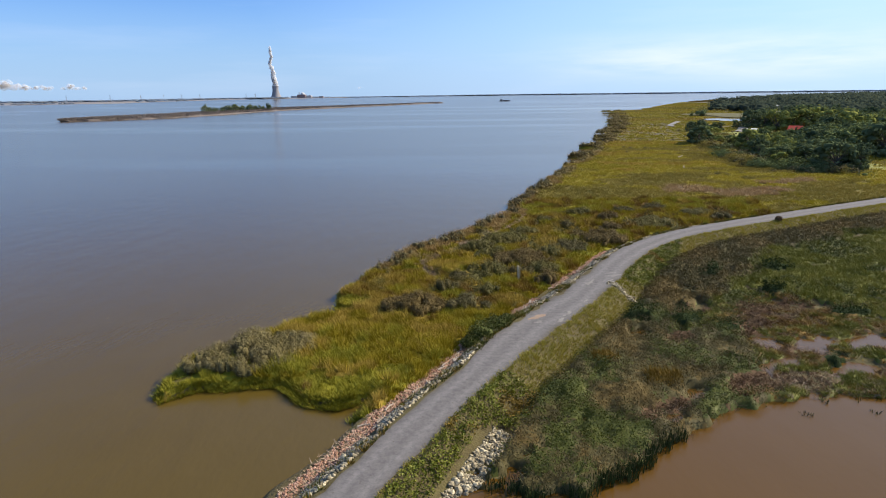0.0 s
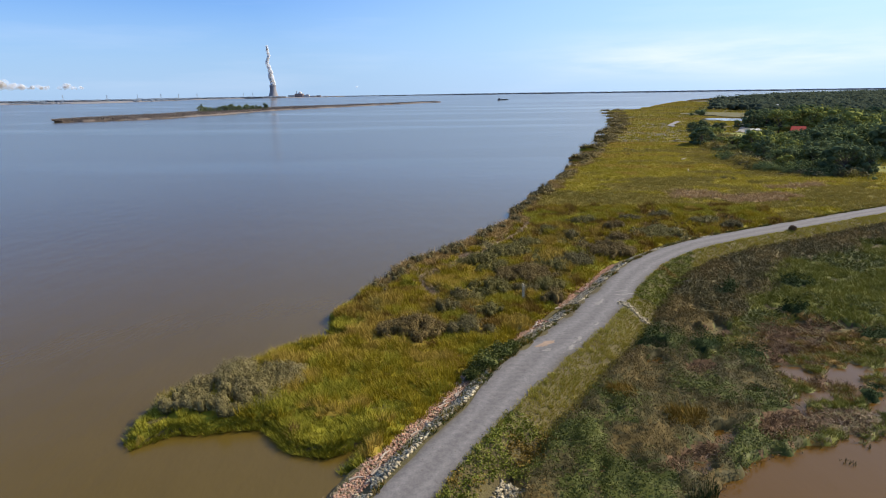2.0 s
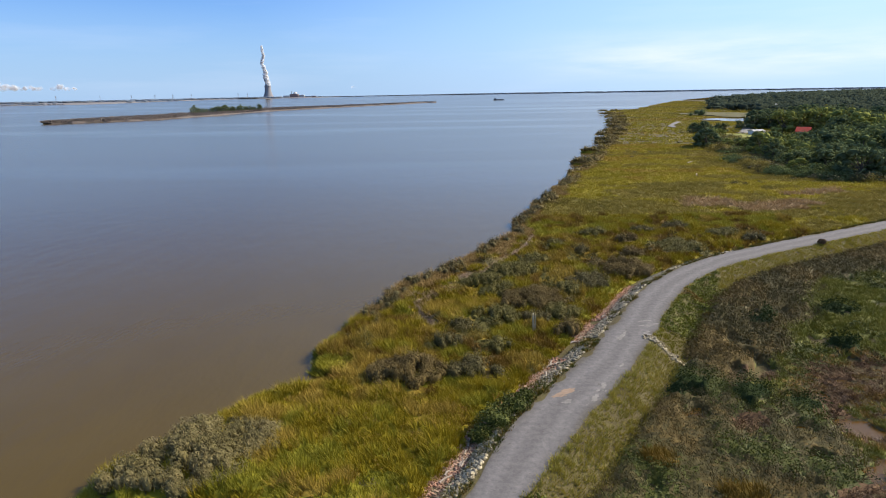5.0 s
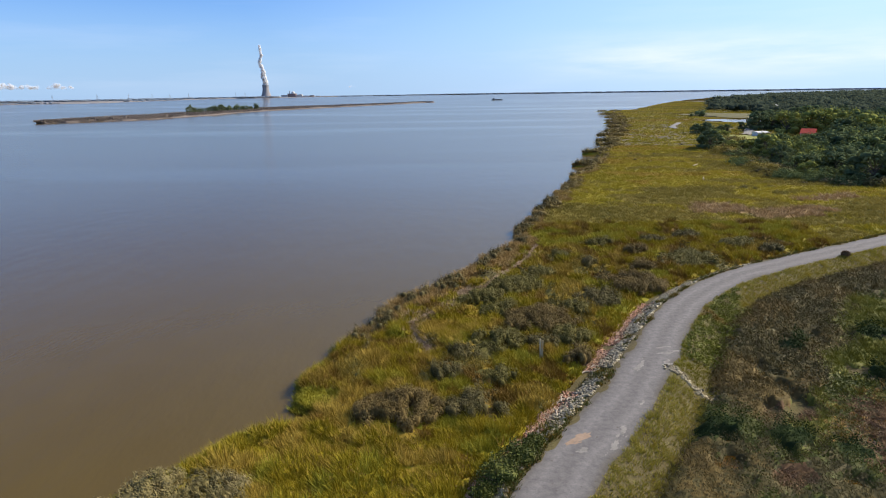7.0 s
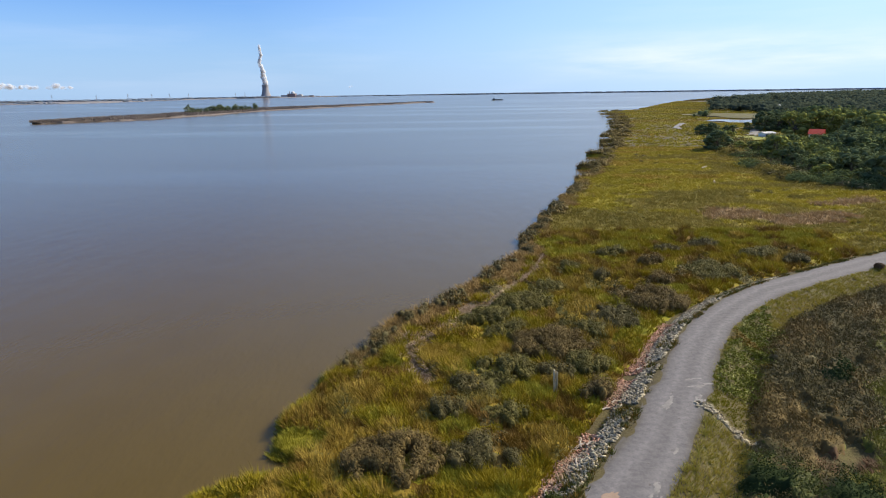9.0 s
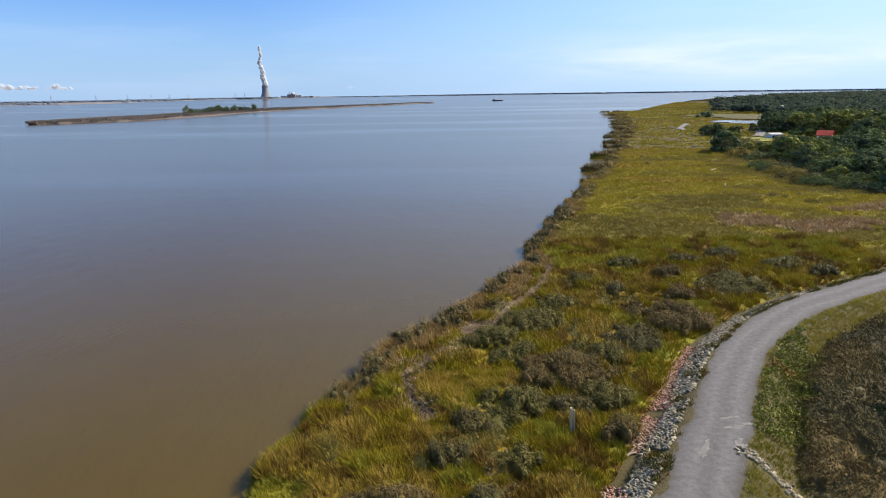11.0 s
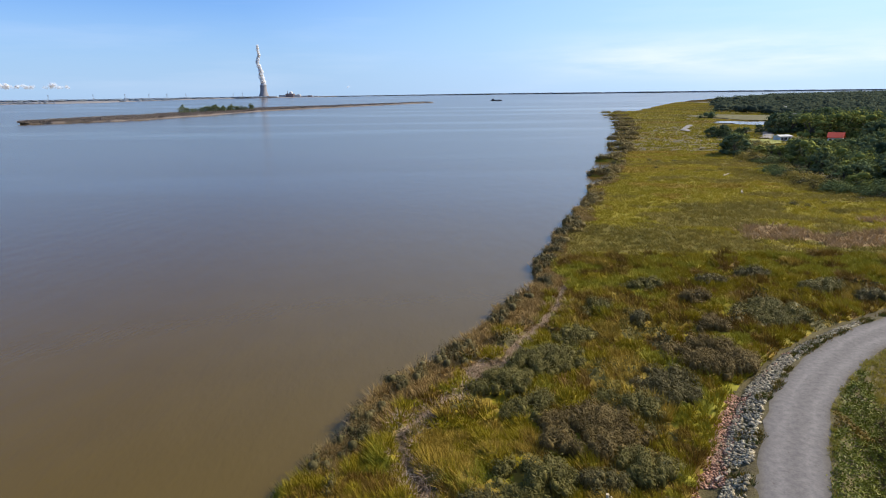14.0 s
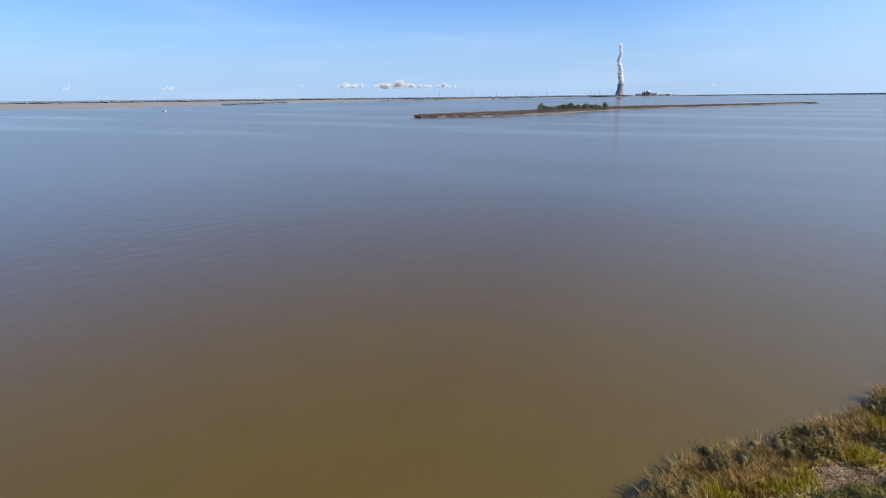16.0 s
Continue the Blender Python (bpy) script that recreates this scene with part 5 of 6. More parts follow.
def plant_trees():
    rng = random.Random(5)
    used = set()
    spots = []
    for cx, cy, rx, ry, turn, count, low, high, kinds in GROVES:
        c, sn = math.cos(turn), math.sin(turn)
        done = tries = 0
        while done < count and tries < 60 * count:
            tries += 1
            a, q = rng.uniform(0, 6.283), math.sqrt(rng.random())
            ux, uy = rx * q * math.cos(a), ry * q * math.sin(a)
            x, y = cx + ux * c - uy * sn, cy + ux * sn + uy * c
            gap = 0.46 * (low + high) * rng.uniform(0.6, 1.15)
            if any((x - p) ** 2 + (y - p2) ** 2 < gap * gap for p, p2 in spots) or x > 0.84 * y:
                continue
            if abs(x - 186) < 9 and abs(y - 329) < 9 or abs(x - 172) < 10 and abs(y - 350) < 9 or 128 < x < 150 and 178 < y < 203:
                continue
            tall = rng.uniform(low, high)
            for hx, hy, hz, half in OPEN:  # growth stays under a slope that rises from the open places to the marsh
                n_ = math.hypot(hx, hy - 30)
                ux, uy = hx / n_, (hy - 30) / n_
                back = (hx - x) * ux + (hy - y) * uy
                if back > -4 and abs((hx - x) * uy - (hy - y) * ux) < half:
                    tall = min(tall, hz - 1.2 + 0.062 * back)
            if tall < 2.4:
                continue
            done += 1
            spots.append((x, y))
            k = kinds[rng.randrange(len(kinds))]
            sz = tall / TALL[k] * 1.02
            sx = sz * rng.uniform(0.85, 1.2) * (1.25 if tall < 5 else 1.0)
            z = float(height(np.array([x]), np.array([y]))[0])
            ob = TREES[k]
            if k in used:
                ob = copy_thing(ob, pose(x, y, z, 0, 0, rng.uniform(0, 360)))
            else:
                used.add(k)
                ob.matrix_basis = pose(x, y, z, 0, 0, rng.uniform(0, 360))
            ob.scale = (sx, sx, sz)
    return spots


SPOTS = plant_trees()


def woods():
    x, y = scatter(100, 3600, 300, 4300, 0.0012)
    x2, y2 = scatter(150, 900, 300, 1100, 0.0042)
    x, y = np.r_[x, x2], np.r_[y, y2]
    c = coast(x, y)
    edge = np.interp(y, (300, 470, 560, 700, 900, 1400, 2000, 4300), (290, 300, 300, 300, 380, 600, 980, 2900))
    keep = (c > 12) & (x > edge + 30 * (vnoise(x, y, 40, 91) - 0.5)) & (np.hypot(x, y) < 4600) & (x < 0.95 * y + 60)
    clear = (x > 200) & (x < 330) & (y > 470) & (y < 700)
    keep &= ~clear & (vnoise(x, y, 60, 92) > 0.18)
    x, y = x[keep], y[keep]
    k, n = len(x), 13
    dist = np.hypot(x, y)
    rad = (5.5 + dist / 330) * RNG.uniform(0.8, 1.5, k)
    hgt = RNG.uniform(5.5, 12.5, k)
    d = RNG.normal(size=(k, n, 3))
    d /= np.linalg.norm(d, axis=2)[:, :, None]
    px, py = x[:, None] + d[:, :, 0] * rad[:, None], y[:, None] + d[:, :, 1] * rad[:, None]
    pz = height(x, y)[:, None] + hgt[:, None] * (0.55 + 0.45 * d[:, :, 2])
    size = np.repeat(1.5 + dist / 420, n)
    stuff("far_woods", joined(leaves(px.ravel(), py.ravel(), pz.ravel(), size * 0.8, 0.3, d * RNG.uniform(0.5, 1.1, (k, n, 1)), False, 0.5), cores(x, y, height(x, y) + hgt * 0.45, rad * 0.55, hgt * 0.3)), M_WOODSHAZE, "dark green woods reaching to the horizon, tinted by haze", "woods")


woods()


def wood_fringe():
    """Low bushes along the edge of the woods, between the groups of trees and by the marsh pool."""
    line = spline([(118, 176), (108, 186), (103, 200), (105, 222), (113, 240), (119, 256), (117, 268), (124, 284), (134, 300), (146, 330)], 1.2)
    rep_ = np.repeat(line, 4, axis=0)
    x, y = rep_[:, 0] + RNG.normal(0, 3.0, len(rep_)) - 0.5, rep_[:, 1] + RNG.normal(0, 2.2, len(rep_))
    u = vnoise(x, y, 7, 95)
    for sel, mat, label in ((u > 0.58, M_OLIVEFAR, "olive bushes along the edge of the woods"), ((u <= 0.58) & (u > 0.4), M_GREYGREEN, "grey-green bushes along the edge of the woods"),
                            (u <= 0.4, M_TREE, "dark green bushes along the edge of the woods")):
        cushions(x[sel], y[sel], 2.3, 2.5, 0.5, 110, mat, "edge_bushes", label, "bushes", False, 0.6)
    x, y = np.array([156, 160, 163, 166, 236, 243, 250, 255, 262, 247]) + RNG.normal(0, 2, 10), np.array([411, 410, 412, 409, 592, 600, 612, 625, 640, 606]) + RNG.normal(0, 3, 10)
    for q, h, w in ((slice(0, 4), 3.2, 2.6), (slice(4, 10), 8.0, 5.5)):
        cushions(x[q], y[q], w, h, 0.9, 120, M_TREEDARK, "edge_bushes", "dark green thicket standing alone on the marsh", "bushes")


wood_fringe()


# ---- far shores and island ----
def polar(az, rng_):
    return (rng_ * math.sin(radians(az)), rng_ * math.cos(radians(az)))



def far_land(name, table, top, mat, label, category):
    """Low land between a near and a back bank, given as (degrees right of ahead, near range, back range)."""
    az = np.linspace(table[0][0], table[-1][0], 260)
    cols = list(zip(*table))
    near, back = np.interp(az, cols[0], cols[1]), np.interp(az, cols[0], cols[2])
    near = near * (1 + 0.012 * (vnoise(az, az * 0, 0.5, 95) - 0.5) + 0.02 * (vnoise(az, az * 0, 2.2, 96) - 0.5))
    verts, k = [], 7
    for a, n, b in zip(az, near, back):
        for f, z in ((-0.02, -2.0), (0.0, 0.15 * top), (0.04, 0.8 * top), (0.3, top), (0.7, top), (0.97, 0.7 * top), (1.0, -2.0)):
            r = n + (b - n) * f
            p = polar(a, r)
            verts.append((p[0], p[1], z + float(lift(*p))))
    i = (np.arange(len(az) - 1)[:, None] * k + np.arange(k - 1)[None]).ravel()
    ob = new(name, mesh_np(name, verts, np.c_[i, i + k, i + k + 1, i + 1], mat, True))
    return tagged(ob, label, category, kind="structure")


def far_trees(name, az, rng_, tall, radius, n, leaf, mat, label, base=1.0):
    """A row or belt of distant tree crowns, each a knot of leaf clumps."""
    k = len(az)
    x, y = rng_ * np.sin(np.radians(az)), rng_ * np.cos(np.radians(az))
    d = RNG.normal(size=(k, n, 3))
    d /= np.linalg.norm(d, axis=2)[:, :, None]
    d *= RNG.uniform(0.6, 1.05, (k, n, 1))
    px, py = x[:, None] + d[:, :, 0] * radius[:, None], y[:, None] + d[:, :, 1] * radius[:, None]
    pz = (base + lift(x, y))[:, None] + tall[:, None] * (0.5 + 0.5 * d[:, :, 2])
    return stuff(name, joined(leaves(px.ravel(), py.ravel(), pz.ravel(), leaf, 0.3, d), cores(x, y, base + lift(x, y) + tall * 0.5, radius * 0.85, tall * 0.42)), mat, label, "far trees")


# Distance haze is painted into this pale blue-grey; the leaves are darker green.
M_HAZEWOOD = material("haze-tinted distant woods", [(0.198, 0.2522, 0.3316), (0.2474, 0.3046, 0.3817), (0.297, 0.3479, 0.4218)], 0.01, 0.08, 0.9, spec=0.0, island=0.45, leafy=0.45)
M_ISLE = material("island reed", [(0.0953, 0.0797, 0.0715), (0.1398, 0.1159, 0.1014), (0.1842, 0.1545, 0.1342)], 0.02, 0.2, 0.9, 0.8, 0.6)
ISLE = [(-34.3, 800, 803), (-33.5, 800, 830), (-30, 806, 900), (-26.2, 822, 970), (-21, 950, 1150), (-16.5, 1130, 1330), (-11, 1300, 1440), (-6.5, 1500, 1600), (-2.5, 1740, 1790), (-1.4, 1775, 1777)]
far_land("island", ISLE, 2.6, M_ISLE, "low tan reed island out in the river", "island")
ic = list(zip(*ISLE))
a = RNG.uniform(-34.2, -1.6, 5000)
r_ = np.interp(a, ic[0], ic[1]) + RNG.uniform(0, 1, len(a)) * np.interp(a, ic[0], np.array(ic[2]) - np.array(ic[1]))
x_, y_ = r_ * np.sin(np.radians(a)), r_ * np.cos(np.radians(a))
stuff("island_reeds", blades(x_, y_, np.full(len(a), 1.6), RNG.uniform(1.6, 3.2, len(a)), 1.1, 4.0, 7, 0.5, False), M_ISLE, "dry reeds covering the low island", "reeds")


def island_tree(az, rng_, s, kind):
    src = TREES[kind]
    p = polar(az, rng_)
    ob = copy_thing(src, pose(p[0], p[1], 2.4, 0, 0, az * 40))
    ob.scale = (s * 1.1, s * 1.1, s)
    tagged(ob, "round dark tree standing on the reed island", "tree", "trees on the island")


for k in range(26):
    az_k = -23.2 + 5.6 * (k + 0.5 * math.sin(k * 2.4)) / 25
    tall_k = (1.25, 0.75, 0.7, 0.8, 1.0, 1.25, 1.1, 0.9, 1.0, 1.1, 0.85, 0.7, 1.15)[k // 2]
    island_tree(az_k, 1010 + 10 * math.sin(k * 1.7) + 6 * k, tall_k * 0.9, 3 + k % 3)

SHORE = [(-100, 2000, 3600), (-72, 1950, 3600), (-62, 1930, 3700), (-53, 2210, 3800), (-43, 3000, 4000), (-38, 3120, 4000), (-30, 3100, 4000), (-26, 3700, 4250), (-21.4, 4150, 4450), (-15, 4350, 4600), (-10.5, 4500, 4520)]
far_land("far_shore", SHORE, 2.2, M_MARSHHAZE, "flat marsh along the far river bank, greyed by haze", "far shore")
sc_ = list(zip(*SHORE))
a = RNG.uniform(-95, -16, 1500)
back = np.interp(a, sc_[0], sc_[2])
far_trees("far_tree_belt", a, back - RNG.uniform(0, 250, 1500), RNG.uniform(5, 10, 1500), RNG.uniform(12, 36, 1500), 8, 6.0, M_HAZEWOOD, "tree belt behind the far marsh, paled by haze", 3.0)
a = np.r_[RNG.uniform(-53, -47, 60), RNG.uniform(-29, -24, 60), RNG.uniform(-40, -33, 30)]
near = np.interp(a, sc_[0], sc_[1])
far_trees("far_bushes", a, near + RNG.uniform(20, 90, len(a)), RNG.uniform(4, 8, len(a)), RNG.uniform(6, 14, len(a)), 16, 5.0, M_HAZEWOOD, "haze-tinted bushes on the far bank", 1.5)
# the low line of land that closes the bay ahead
HORIZON = [(-13, 4640, 4800), (-3, 4640, 4800), (10, 4620, 4800), (25, 4600, 4800), (40, 4500, 4800)]
far_land("horizon_land", HORIZON, 1.5, M_HAZEWOOD, "thin haze-blue line of wooded land on the horizon", "far shore")
a = RNG.uniform(-12, 36, 1000)
far_trees("horizon_trees", a, RNG.uniform(4650, 4760, 1000), (0.45 + 0.55 * ramp01(a, -12, 5)) * RNG.uniform(5, 10, 1000), RNG.uniform(18, 45, 1000), 8, 6.0, M_HAZEWOOD, "thin haze-blue line of trees on the horizon", 1.0)


# ---- power station ----
def cooling_tower(x, y, z0, h, r_base, r_neck, r_top):
    root = new("cooling_tower")
    root.location = (x, y, z0)
    tagged(root, "tall grey concrete hyperbolic cooling tower with steam rising", "cooling tower")
    prof = []
    for k in range(25):
        f = k / 24
        neck = 0.78
        r = r_neck + (r_base - r_neck) * ((neck - f) / neck) ** 2 if f < neck else r_neck + (r_top - r_neck) * ((f - neck) / (1 - neck)) ** 2
        prof.append((r, 8 + (h - 8) * f))
    prof += [(r - 1.5, z) for r, z in reversed(prof)]
    seg = 48
    v = [(r * math.cos(2 * math.pi * s / seg), r * math.sin(2 * math.pi * s / seg), z) for r, z in prof for s in range(seg)]
    n = len(prof)
    f = [(k * seg + s, k * seg + (s + 1) % seg, (k + 1) % n * seg + (s + 1) % seg, (k + 1) % n * seg + s) for k in range(n) for s in range(seg)]
    shell = new("shell", mesh_np("shell", v, f, M_CONCRETE, True))
    shell.parent = root
    bm = bmesh.new()
    for s in range(24):
        a0, a1 = 2 * math.pi * s / 24, 2 * math.pi * (s + 0.5) / 24
        tube(bm, (r_base * 1.04 * math.cos(a0), r_base * 1.04 * math.sin(a0), 0), (r_base * math.cos(a1), r_base * math.sin(a1), 9), 1.0, 1.0, 6)
    part("leg_ring", bm, M_CONCRETE, root)
    bm = bmesh.new()
    bmesh.ops.create_cone(bm, cap_ends=True, segments=48, radius1=r_top + 0.8, radius2=r_top + 0.8, depth=1.5, matrix=Matrix.Translation((0, 0, h - 1.0)))
    bmesh.ops.delete(bm, geom=[q for q in bm.faces if len(q.verts) > 4], context="FACES")
    part("rim", bm, M_CONCRETE, root)
    return root


TX, TY = -1352.0, 4430.0
TZ = float(lift(TX, TY))
cooling_tower(TX, TY, TZ, 99 - TZ, 38, 22, 24)


def puffs(name, lumps, mat, label, category, sub=2, rough=0.35):
    """Billows joined in one mesh: x, y, z, radius."""
    bm = bmesh.new()
    for x, y, z, r in lumps:
        got = bmesh.ops.create_icosphere(bm, subdivisions=sub, radius=r, matrix=Matrix.Translation((x, y, z)))["verts"]
        for v in got:
            d = noise.noise(v.co * (1.6 / r)) + 0.5 * noise.noise(v.co * (3.7 / r))
            v.co += (v.co - Vector((x, y, z))) * d * rough
    me = bpy.data.meshes.new(name)
    bm.to_mesh(me)
    bm.free()
    for p in me.polygons:
        p.use_smooth = True
    me.materials.append(mat)
    return tagged(new(name, me), label, category, kind="structure")


def soft_body(m, glow, clearness=0.6):
    """Light passes through in part, as through mist; glow adds emission like scattered sunlight."""
    b = m.node_tree.nodes["Principled BSDF"]
    b.inputs["Emission Color"].default_value, b.inputs["Emission Strength"].default_value = (1.0, 0.97, 0.95, 1), glow
    n, l = m.node_tree.nodes, m.node_tree.links
    clear, thin, half, tr = n.new("ShaderNodeBsdfTransparent"), n.new("ShaderNodeMixShader"), n.new("ShaderNodeMixShader"), n.new("ShaderNodeBsdfTranslucent")
    tr.inputs["Color"].default_value = (0.95, 0.95, 0.95, 1)
    half.inputs[0].default_value, thin.inputs[0].default_value = 0.5, clearness
    l.new(b.outputs[0], half.inputs[1])
    l.new(tr.outputs[0], half.inputs[2])
    l.new(half.outputs[0], thin.inputs[1])
    l.new(clear.outputs[0], thin.inputs[2])
    l.new(thin.outputs[0], n["Material Output"].inputs["Surface"])


soft_body(M_STEAM, 0.0, 0.7)
rnd = random.Random(9)
plume = []
for k in range(230):
    f = (k / 229) ** 1.15
    zz = 92 + 285 * f
    drift = -26 * f + 12 * math.sin(f * 8.0 + 0.6) * f + 5 * math.sin(f * 19)
    rr = (14.0 - 6.5 * f) * rnd.uniform(0.6, 1.1)
    wide_ = 10.0 * (1 - 0.6 * f)
    plume.append((TX + drift + rnd.uniform(-1, 1) * wide_, TY + rnd.uniform(-1, 1) * wide_, zz + rnd.uniform(-6, 6), rr))
puffs("steam_plume", plume, M_STEAM, "white steam plume drifting up from the tower", "steam", 2, 0.1)


def station_building(cx, cy, sx, sy, h, mat, extras):
    root = new("station_building")
    z0 = float(lift(cx, cy)) + 0.5
    root.location = (cx, cy, z0)
    tagged(root, "distant industrial building of the power station", "building", "power station buildings")
    bm = bmesh.new()
    box(bm, 0, 0, h / 2, sx, sy, h)
    bmesh.ops.bevel(bm, geom=bm.edges[:], offset=0.4, segments=1, affect="EDGES")
    part("wall", bm, mat, root)
    bm = bmesh.new()
    box(bm, 0, 0, h + 0.6, sx * 1.03, sy * 1.03, 1.2)
    part("roof", bm, M_CONCRETE, root)
    for name, dx, r, hh in extras:
        bm = bmesh.new()
        if name == "dome":
            bmesh.ops.create_uvsphere(bm, u_segments=24, v_segments=12, radius=r, matrix=Matrix.Translation((dx, -2, hh)))
        tube(bm, (dx, -2, 0), (dx, -2, hh), r, r, 20)
        part(name, bm, M_PALEWALL if name != "stack" else M_CONCRETE, root)


for row in ((-1225, 4470, 46, 40, 14, M_PALEWALL, ()), (-1172, 4480, 60, 40, 24, M_BRICKWALL, (("dome", 8, 15, 26), ("stack", -18, 2.5, 44))),
            (-1120, 4490, 44, 30, 16, M_PALEWALL, (("tank", 8, 9, 20),)), (-1080, 4500, 60, 30, 8, M_PALEWALL, ()),
            (-1030, 4505, 30, 24, 10, M_BRICKWALL, ()), (-985, 4515, 34, 20, 6, M_PALEWALL, ()), (-1275, 4450, 26, 24, 8, M_PALEWALL, ())):
    station_building(*row)
far_land("station_ground", [(-20, 4380, 4560), (-15, 4390, 4560), (-11.6, 4440, 4560)], 1.4, M_MARSHHAZE, "flat ground of the power station shore, greyed by haze", "far shore")


def pylon(az, rng_, h):
    p = polar(az, rng_)
    root = new("pylon")
    root.location = (p[0], p[1], 2 + float(lift(*p)))
    tagged(root, "distant steel lattice transmission pylon", "pylon", "transmission pylons")
    for sx in (-1, 1):
        for sy in (-1, 1):
            bm = bmesh.new()
            tube(bm, (sx * h * 0.09, sy * h * 0.09, 0), (sx * 0.5, sy * 0.5, h), 0.35, 0.25, 5)
            part("leg", bm, M_CONCRETE, root)
    for k in (0.7, 0.82, 0.94):
        bm = bmesh.new()
        tube(bm, (-h * 0.16, 0, h * k), (h * 0.16, 0, h * k), 0.3, 0.3, 5)
        part("crossarm", bm, M_CONCRETE, root)


for az_k, r_k in ((-23.5, 4420), (-25.0, 4350), (-26.4, 4300), (-28.2, 4230), (-30.5, 4180), (-33.6, 4150), (-18.8, 4560), (-19.6, 4540)):
    pylon(az_k, r_k, 34)


# ---- clouds low over the far shore ----
def cloud(az, elev_px, wide_px, tall_px, n, seed):
    rr = random.Random(seed)
    k = 4780 / 1024
    p = polar(az, 4780)
    t = (math.cos(radians(az)), -math.sin(radians(az)))
    lumps = []
    for i in range(n):
        u = rr.uniform(-1, 1)
        top = (1 - u * u) ** 0.5
        rad = tall_px * k * rr.uniform(0.12, 0.34) * (0.35 + 0.65 * top)
        o = u * wide_px * k * 0.5
        lumps.append((p[0] + t[0] * o, p[1] + t[1] * o, 26 + (elev_px * k) + rr.uniform(0, 0.55) * tall_px * k * top * (0.6 + 0.4 * math.sin(u * 5 + seed)), rad))
    puffs("cloud", lumps, M_CLOUD, "small white cumulus cloud low over the horizon", "cloud", 2, 0.3)


M_CLOUD = material("cloud", [(0.84, 0.82, 0.84), (0.92, 0.90, 0.90)], 0.004, 0.02, 1.0, spec=0.0)
# Emission of 0.15 whitens the clouds in place of sunlight scattered inside them.
soft_body(M_CLOUD, 0.15, 0.84)
for row in ((-37.6, 15, 78, 16, 60, 1), (-35.1, 14, 26, 9, 24, 3), (-33.0, 14, 32, 10, 26, 2), (-42.0, 15, 44, 13, 34, 4), (-57.6, 13, 20, 9, 9, 5), (-46.5, 17, 10, 6, 6, 6), (-65.0, 14, 16, 7, 7, 7), (-9.2, 12, 10, 5, 6, 8)):
    cloud(*row)


# ---- boats ----
def ship(x, y, length, turn):
    root = new("ship")
    root.matrix_basis = pose(x, y, 0, 0, 0, turn)
    tagged(root, "dark low working ship far out on the river", "ship")
    bm = bmesh.new()
    vs = box(bm, 0, 0, 0.9, length, 6, 3.2)
    for v in vs:
        if v.co.x > 0:
            v.co.y *= 0.35
            v.co.z += 0.8 if v.co.z > 0 else 0
    part("hull", bm, M_HULL, root)
    bm = bmesh.new()
    box(bm, -length * 0.3, 0, 4.6, length * 0.16, 4.4, 4.2)
    part("deckhouse", bm, M_HULL, root)
    bm = bmesh.new()
    box(bm, length * 0.12, 0, 3.1, length * 0.4, 4.0, 1.2)
    part("hatch", bm, M_HULL, root)
    bm = bmesh.new()
    tube(bm, (-length * 0.3, 0, 6.5), (-length * 0.3, 0, 10), 0.25, 0.15, 6)
    part("mast", bm, M_HULL, root)


ship(162, 2054, 38, 8)


def motorboat(az, rng_, turn):
    root = new("motorboat")
    p = polar(az, rng_)
    root.matrix_basis = pose(p[0], p[1], 0, 0, 0, turn)
    tagged(root, "small white motorboat under way on the river", "boat")
    bm = bmesh.new()
    vs = box(bm, 0, 0, 0.5, 8, 2.6, 1.6)
    for v in vs:
        if v.co.x > 0:
            v.co.y *= 0.2
            v.co.z += 0.4
    part("hull", bm, M_WHITE, root)
    bm = bmesh.new()
    box(bm, -0.5, 0, 2.0, 2.6, 1.9, 1.6)
    bmesh.ops.bevel(bm, geom=bm.edges[:], offset=0.25, segments=2, affect="EDGES")
    part("cabin", bm, M_WHITE, root)


motorboat(-57.0, 1356, 200)


